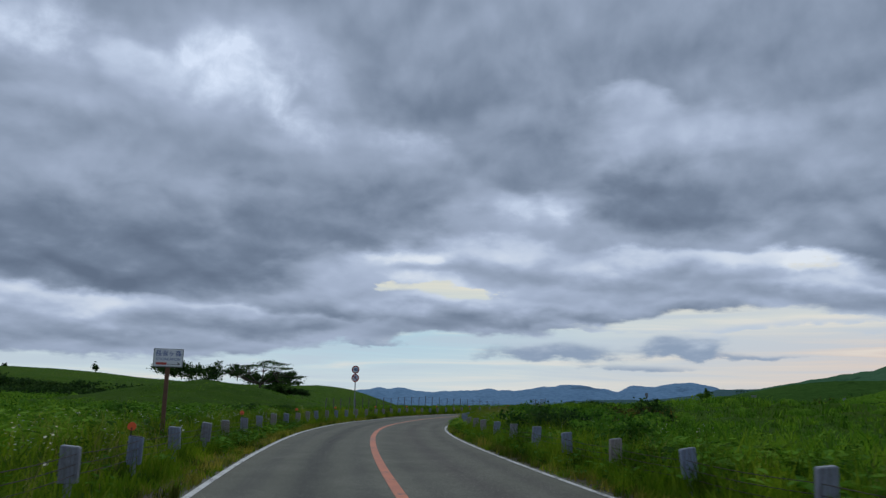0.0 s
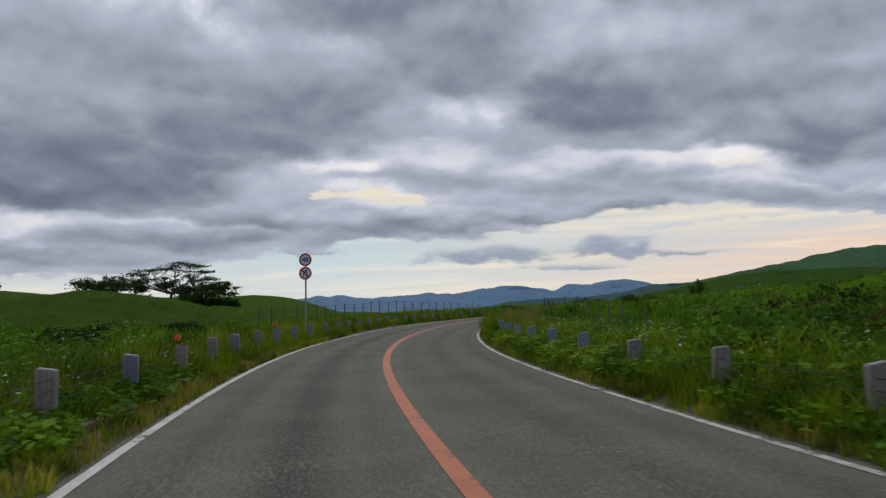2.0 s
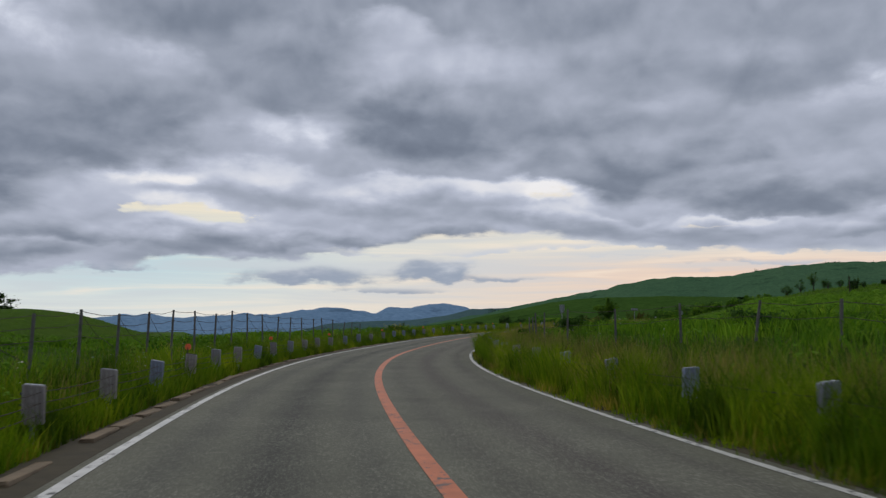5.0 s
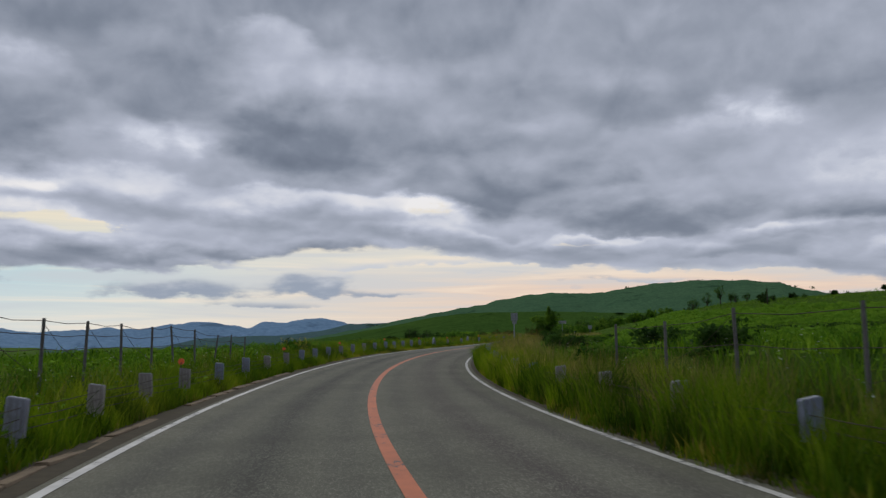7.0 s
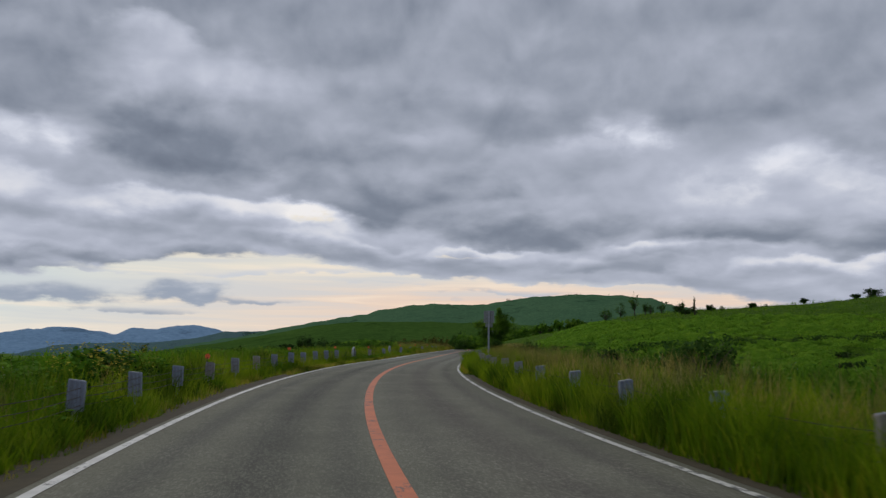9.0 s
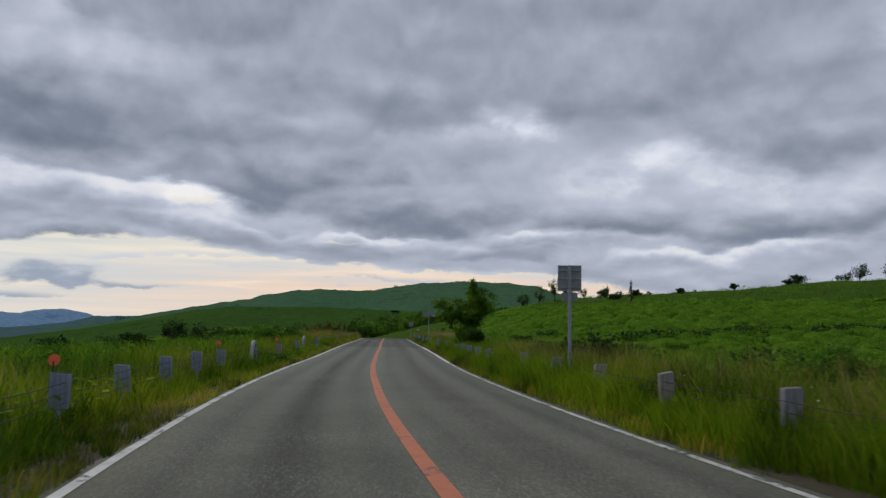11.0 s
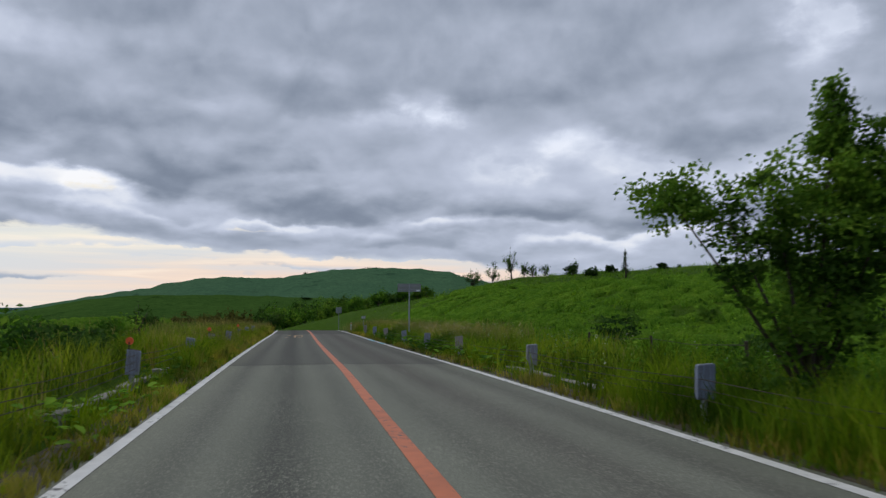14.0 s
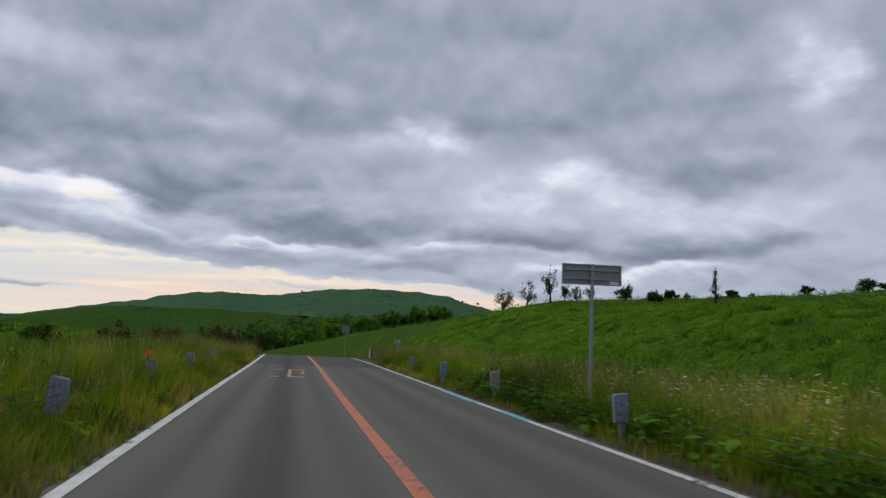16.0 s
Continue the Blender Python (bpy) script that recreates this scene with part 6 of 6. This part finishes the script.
herbs("broadleaf_weeds", 900, 0, 60, 4.3, 7.5, 0.10, 0.55, HERB, "broad-leaved green weeds along the verge", 201)
herbs("broadleaf_weeds", 500, 60, 236, 4.2, 8.0, 0.075, 0.5, HERB, "broad-leaved green weeds along the verge", 202)
herbs("broadleaf_weeds", 900, 0, 236, -4.1, -8.5, 0.06, 0.45, HERB, "broad-leaved green weeds along the verge", 203)
herbs("broadleaf_weeds", 900, 0, 236, 8, 26, 0.075, 0.6, HERB, "broad-leaved green weeds in the meadow", 204)
herbs("broadleaf_weeds", 800, 0, 236, -8, -26, 0.085, 0.55, HERB, "broad-leaved green weeds in the meadow", 205)
for k, (n, x0, x1, y0, y1) in enumerate(((1100, 60, 190, 130, 260), (2000, -90, 60, 40, 240))):
    rs = np.random.RandomState(300 + k)
    x, y = rs.uniform(x0, x1, n), rs.uniform(y0, y1, n)
    s, d, _ = road_coords(x, y)
    keep = ((d > 20) if k == 0 else (np.abs(d) > 22)) & ~mown(x, y)
    x, y = np.repeat(x[keep], 9), np.repeat(y[keep], 9)
    x, y = x + rs.normal(size=len(x)) * 0.45, y + rs.normal(size=len(x)) * 0.45
    v, q = leaf_quads(np.stack([x, y, ground(x, y) + rs.uniform(0.1, 0.62, len(x))], 1), 0.11, rs, 0.6)
    tagged(new("meadow_herbs", quad_mesh("meadow_herbs", v, q, MEADOW)), "mounded green herbs among the hillside grass", "weeds", kind="stuff")
herbs("broadleaf_weeds", 900, 36, 56, 3.55, 5.4, 0.075, 0.50, HERB, "broad-leaved green weeds crowding the road edge", 221)
herbs("broadleaf_weeds", 260, 186, 215, 3.55, 5.4, 0.085, 0.50, HERB, "broad-leaved green weeds crowding the road edge", 222)
herbs("broadleaf_weeds", 260, 12, 34, 3.6, 5.2, 0.065, 0.40, HERB, "broad-leaved green weeds crowding the road edge", 223)
herbs("broadleaf_weeds", 240, 20, 40, -3.75, -5.2, 0.07, 0.35, HERB, "broad-leaved green weeds crowding the road edge", 224)
herbs("broadleaf_weeds", 200, 160, 215, -3.6, -4.8, 0.07, 0.35, HERB, "broad-leaved green weeds crowding the road edge", 225)
x, y, s, d = scatter(9000, 96, 178, 3.85, 4.5, 241, 0.10)
blades("verge_grass", x, y, np.clip(0.58 + 0.12 * lumps(x, y, 3, 45), 0.3, 0.8), 0.018, 0.55, GRASS, "tall unmown green grass along the road verge", 242)
# mounded herbs and rank tussocks that make the slopes uneven
for k, (n, x0, x1, y0, y1, mt) in enumerate(((600, 50, 140, 110, 235, MEADOW), (420, 50, 140, 110, 235, HERB), (900, -90, 60, 20, 240, MEADOW), (500, -90, 60, 20, 240, HERB))):
    rs = np.random.RandomState(330 + k)
    x, y = rs.uniform(x0, x1, n), rs.uniform(y0, y1, n)
    s, d, _ = road_coords(x, y)
    keep = ((d > 14) if k < 2 else (np.abs(d) > 12)) & ~mown(x, y)
    x, y = x[keep], y[keep]
    rad = rs.uniform(0.35, 1.0, len(x))
    if mt is MEADOW:
        i = np.repeat(np.arange(len(x)), 13 if k == 0 else 26)
        px, py = x[i] + rs.normal(size=len(i)) * rad[i] * 0.42, y[i] + rs.normal(size=len(i)) * rad[i] * 0.38
        off = np.hypot(px - x[i], py - y[i]) / rad[i]
        blades("grass_tussocks", px, py, rad[i] * np.clip(0.95 - 0.5 * off, 0.2, 1) * 0.9, 0.06, 1.1, MEADOW, "arching tussocks of rank grass on the slope", 340 + k, lift=0.05)
        continue
    i = np.repeat(np.arange(len(x)), 40)
    u = rs.normal(size=(len(i), 3))
    u /= np.linalg.norm(u, axis=1)[:, None]
    px, py = x[i] + u[:, 0] * rad[i], y[i] + u[:, 1] * rad[i] * 0.9
    pz = ground(px, py) + np.abs(u[:, 2]) * rad[i] * 0.62
    v, q = leaf_quads(np.stack([px, py, pz], 1), 0.10, rs, 0.0)
    tagged(new("herb_mounds", quad_mesh("herb_mounds", v, q, mt)), "rounded mounds of rank herbs on the slope", "weeds", kind="stuff")
def turf_mounds(n, x0, x1, y0, y1, dmin, seed, size, label):
    """Uneven rounded mounds of matted grass, drawn out along the slope, each with a fringe of blades."""
    rs = np.random.RandomState(seed)
    x, y = rs.uniform(x0, x1, n), rs.uniform(y0, y1, n)
    s, d, _ = road_coords(x, y)
    keep = (np.abs(d) > dmin) & ~mown(x, y) & (rs.uniform(size=n) < sstep(y, y0, y0 + 45) * (1 - sstep(y, y1 - 25, y1)))
    x, y = x[keep], y[keep]
    m = len(x)
    rad = size * rs.uniform(0.45, 1.15, m) * rs.uniform(0.7, 1.1, m)
    seg, rings = 7, ((1.05, -0.16), (0.80, 0.22), (0.42, 0.46))
    V = np.zeros((m, seg * len(rings) + 1, 3))
    base = ground(x, y)
    turn = rs.normal(size=m) * 0.35
    ca, sa = -0.469 * np.cos(turn) - 0.883 * np.sin(turn), 0.883 * np.cos(turn) - 0.469 * np.sin(turn)
    for r, (out, up) in enumerate(rings):
        for k in range(seg):
            w = 2 * math.pi * k / seg
            j = rs.uniform(0.68, 1.32, m)
            u, v = out * math.cos(w) * rad * 1.5 * j, out * math.sin(w) * rad * 0.9 * j
            px, py = x + ca * u + sa * v, y + sa * u - ca * v
            V[:, r * seg + k] = np.stack([px, py, ground(px, py) + up * rad * rs.uniform(0.55, 1.45, m)], 1)
    V[:, -1] = np.stack([x, y, base + 0.52 * rad], 1)
    quads = [(r * seg + k, r * seg + (k + 1) % seg, (r + 1) * seg + (k + 1) % seg, (r + 1) * seg + k) for r in range(len(rings) - 1) for k in range(seg)]
    tris = [((len(rings) - 1) * seg + k, (len(rings) - 1) * seg + (k + 1) % seg, len(rings) * seg) for k in range(seg)]
    one = np.array([i for q in quads for i in q] + [i for q in tris for i in q])
    tot = np.array([4] * len(quads) + [3] * len(tris))
    loops = (np.arange(m)[:, None] * V.shape[1] + one[None]).ravel()
    totals = np.tile(tot, m)
    starts = np.concatenate([[0], np.cumsum(totals)[:-1]])
    tagged(new("turf_mounds", array_mesh("turf_mounds", V.reshape(-1, 3), loops, starts, totals, TURF, True)), label, "grass", kind="stuff")
    i = np.repeat(np.arange(m), 18)
    px, py = x[i] + rs.normal(size=len(i)) * rad[i] * 0.7, y[i] + rs.normal(size=len(i)) * rad[i] * 0.7
    blades("grass_tussocks", px, py, rad[i] * rs.uniform(0.25, 0.66, len(i)), 0.042, 1.3, MEADOW, "arching tussocks of rank grass on the slope", seed + 5)


turf_mounds(6900, 54, 138, 92, 250, 12, 601, 0.95, "rounded mounds of matted green grass on the hillside")
turf_mounds(1800, -70, 40, 25, 235, 13, 602, 0.8, "low rounded mounds of matted grass in the meadow")
herbs("seed_plumes", 420, 194, 217, 4.5, 6.6, 0.030, 0.95, PLUME, "pale feathery seed plumes beside the road", 231, 6)
herbs("broadleaf_weeds", 520, 178, 222, 4.3, 8.0, 0.055, 0.6, HERB, "broad-leaved green weeds along the verge", 206)
herbs("white_flowers", 130, 20, 70, 4.8, 9.5, 0.022, 0.75, FLOWER, "clusters of small white flowers in the grass", 211, 7)
herbs("white_flowers", 160, 80, 215, 4.8, 9.0, 0.020, 0.75, FLOWER, "clusters of small white flowers in the grass", 212, 6)
herbs("white_flowers", 160, 5, 120, -4.6, -8.0, 0.020, 0.7, FLOWER, "clusters of small white flowers in the grass", 213, 6)
herbs("yellow_flowers", 120, 122.3, 127.5, -5.2, -6.3, 0.030, 1.0, YELLOWFL, "yellow-green flowering herbs by the road", 214, 8)
herbs("white_flowers", 110, 34, 62, 4.6, 7.5, 0.028, 0.75, FLOWER, "clusters of small white flowers in the grass", 215, 7)
herbs("white_flowers", 120, 185, 225, 4.6, 8.0, 0.022, 0.7, FLOWER, "clusters of small white flowers in the grass", 216, 6)
herbs("broadleaf_weeds", 300, 6, 48, -5.6, -11, 0.085, 0.75, HERB, "rank broad-leaved herbs behind the guard posts", 226)
herbs("broadleaf_weeds", 220, 84, 130, -5.2, -9, 0.07, 0.6, HERB, "rank broad-leaved herbs behind the guard posts", 227)
herbs("white_flowers", 140, 10, 45, -4.5, -7.0, 0.024, 0.75, FLOWER, "clusters of small white flowers in the grass", 217, 6)
rs = np.random.RandomState(640)
f = rs.uniform(0, 1, 5200)
x, y = 79 + 52 * f + rs.normal(size=5200) * 0.5, 167.5 - 44 * f + 5 * f * (1 - f) + rs.normal(size=5200) * 0.5 + 1.2 * lumps(f * 60, f * 0, 6, 641)
v, q = leaf_quads(np.stack([x, y, ground(x, y) + rs.uniform(0.05, 0.75, 5200)], 1), 0.13, rs, 0.2)
tagged(new("herb_bank", quad_mesh("herb_bank", v, q, LEAF_DARK)), "dark rank herbs along the foot of the slope", "weeds", kind="stuff")
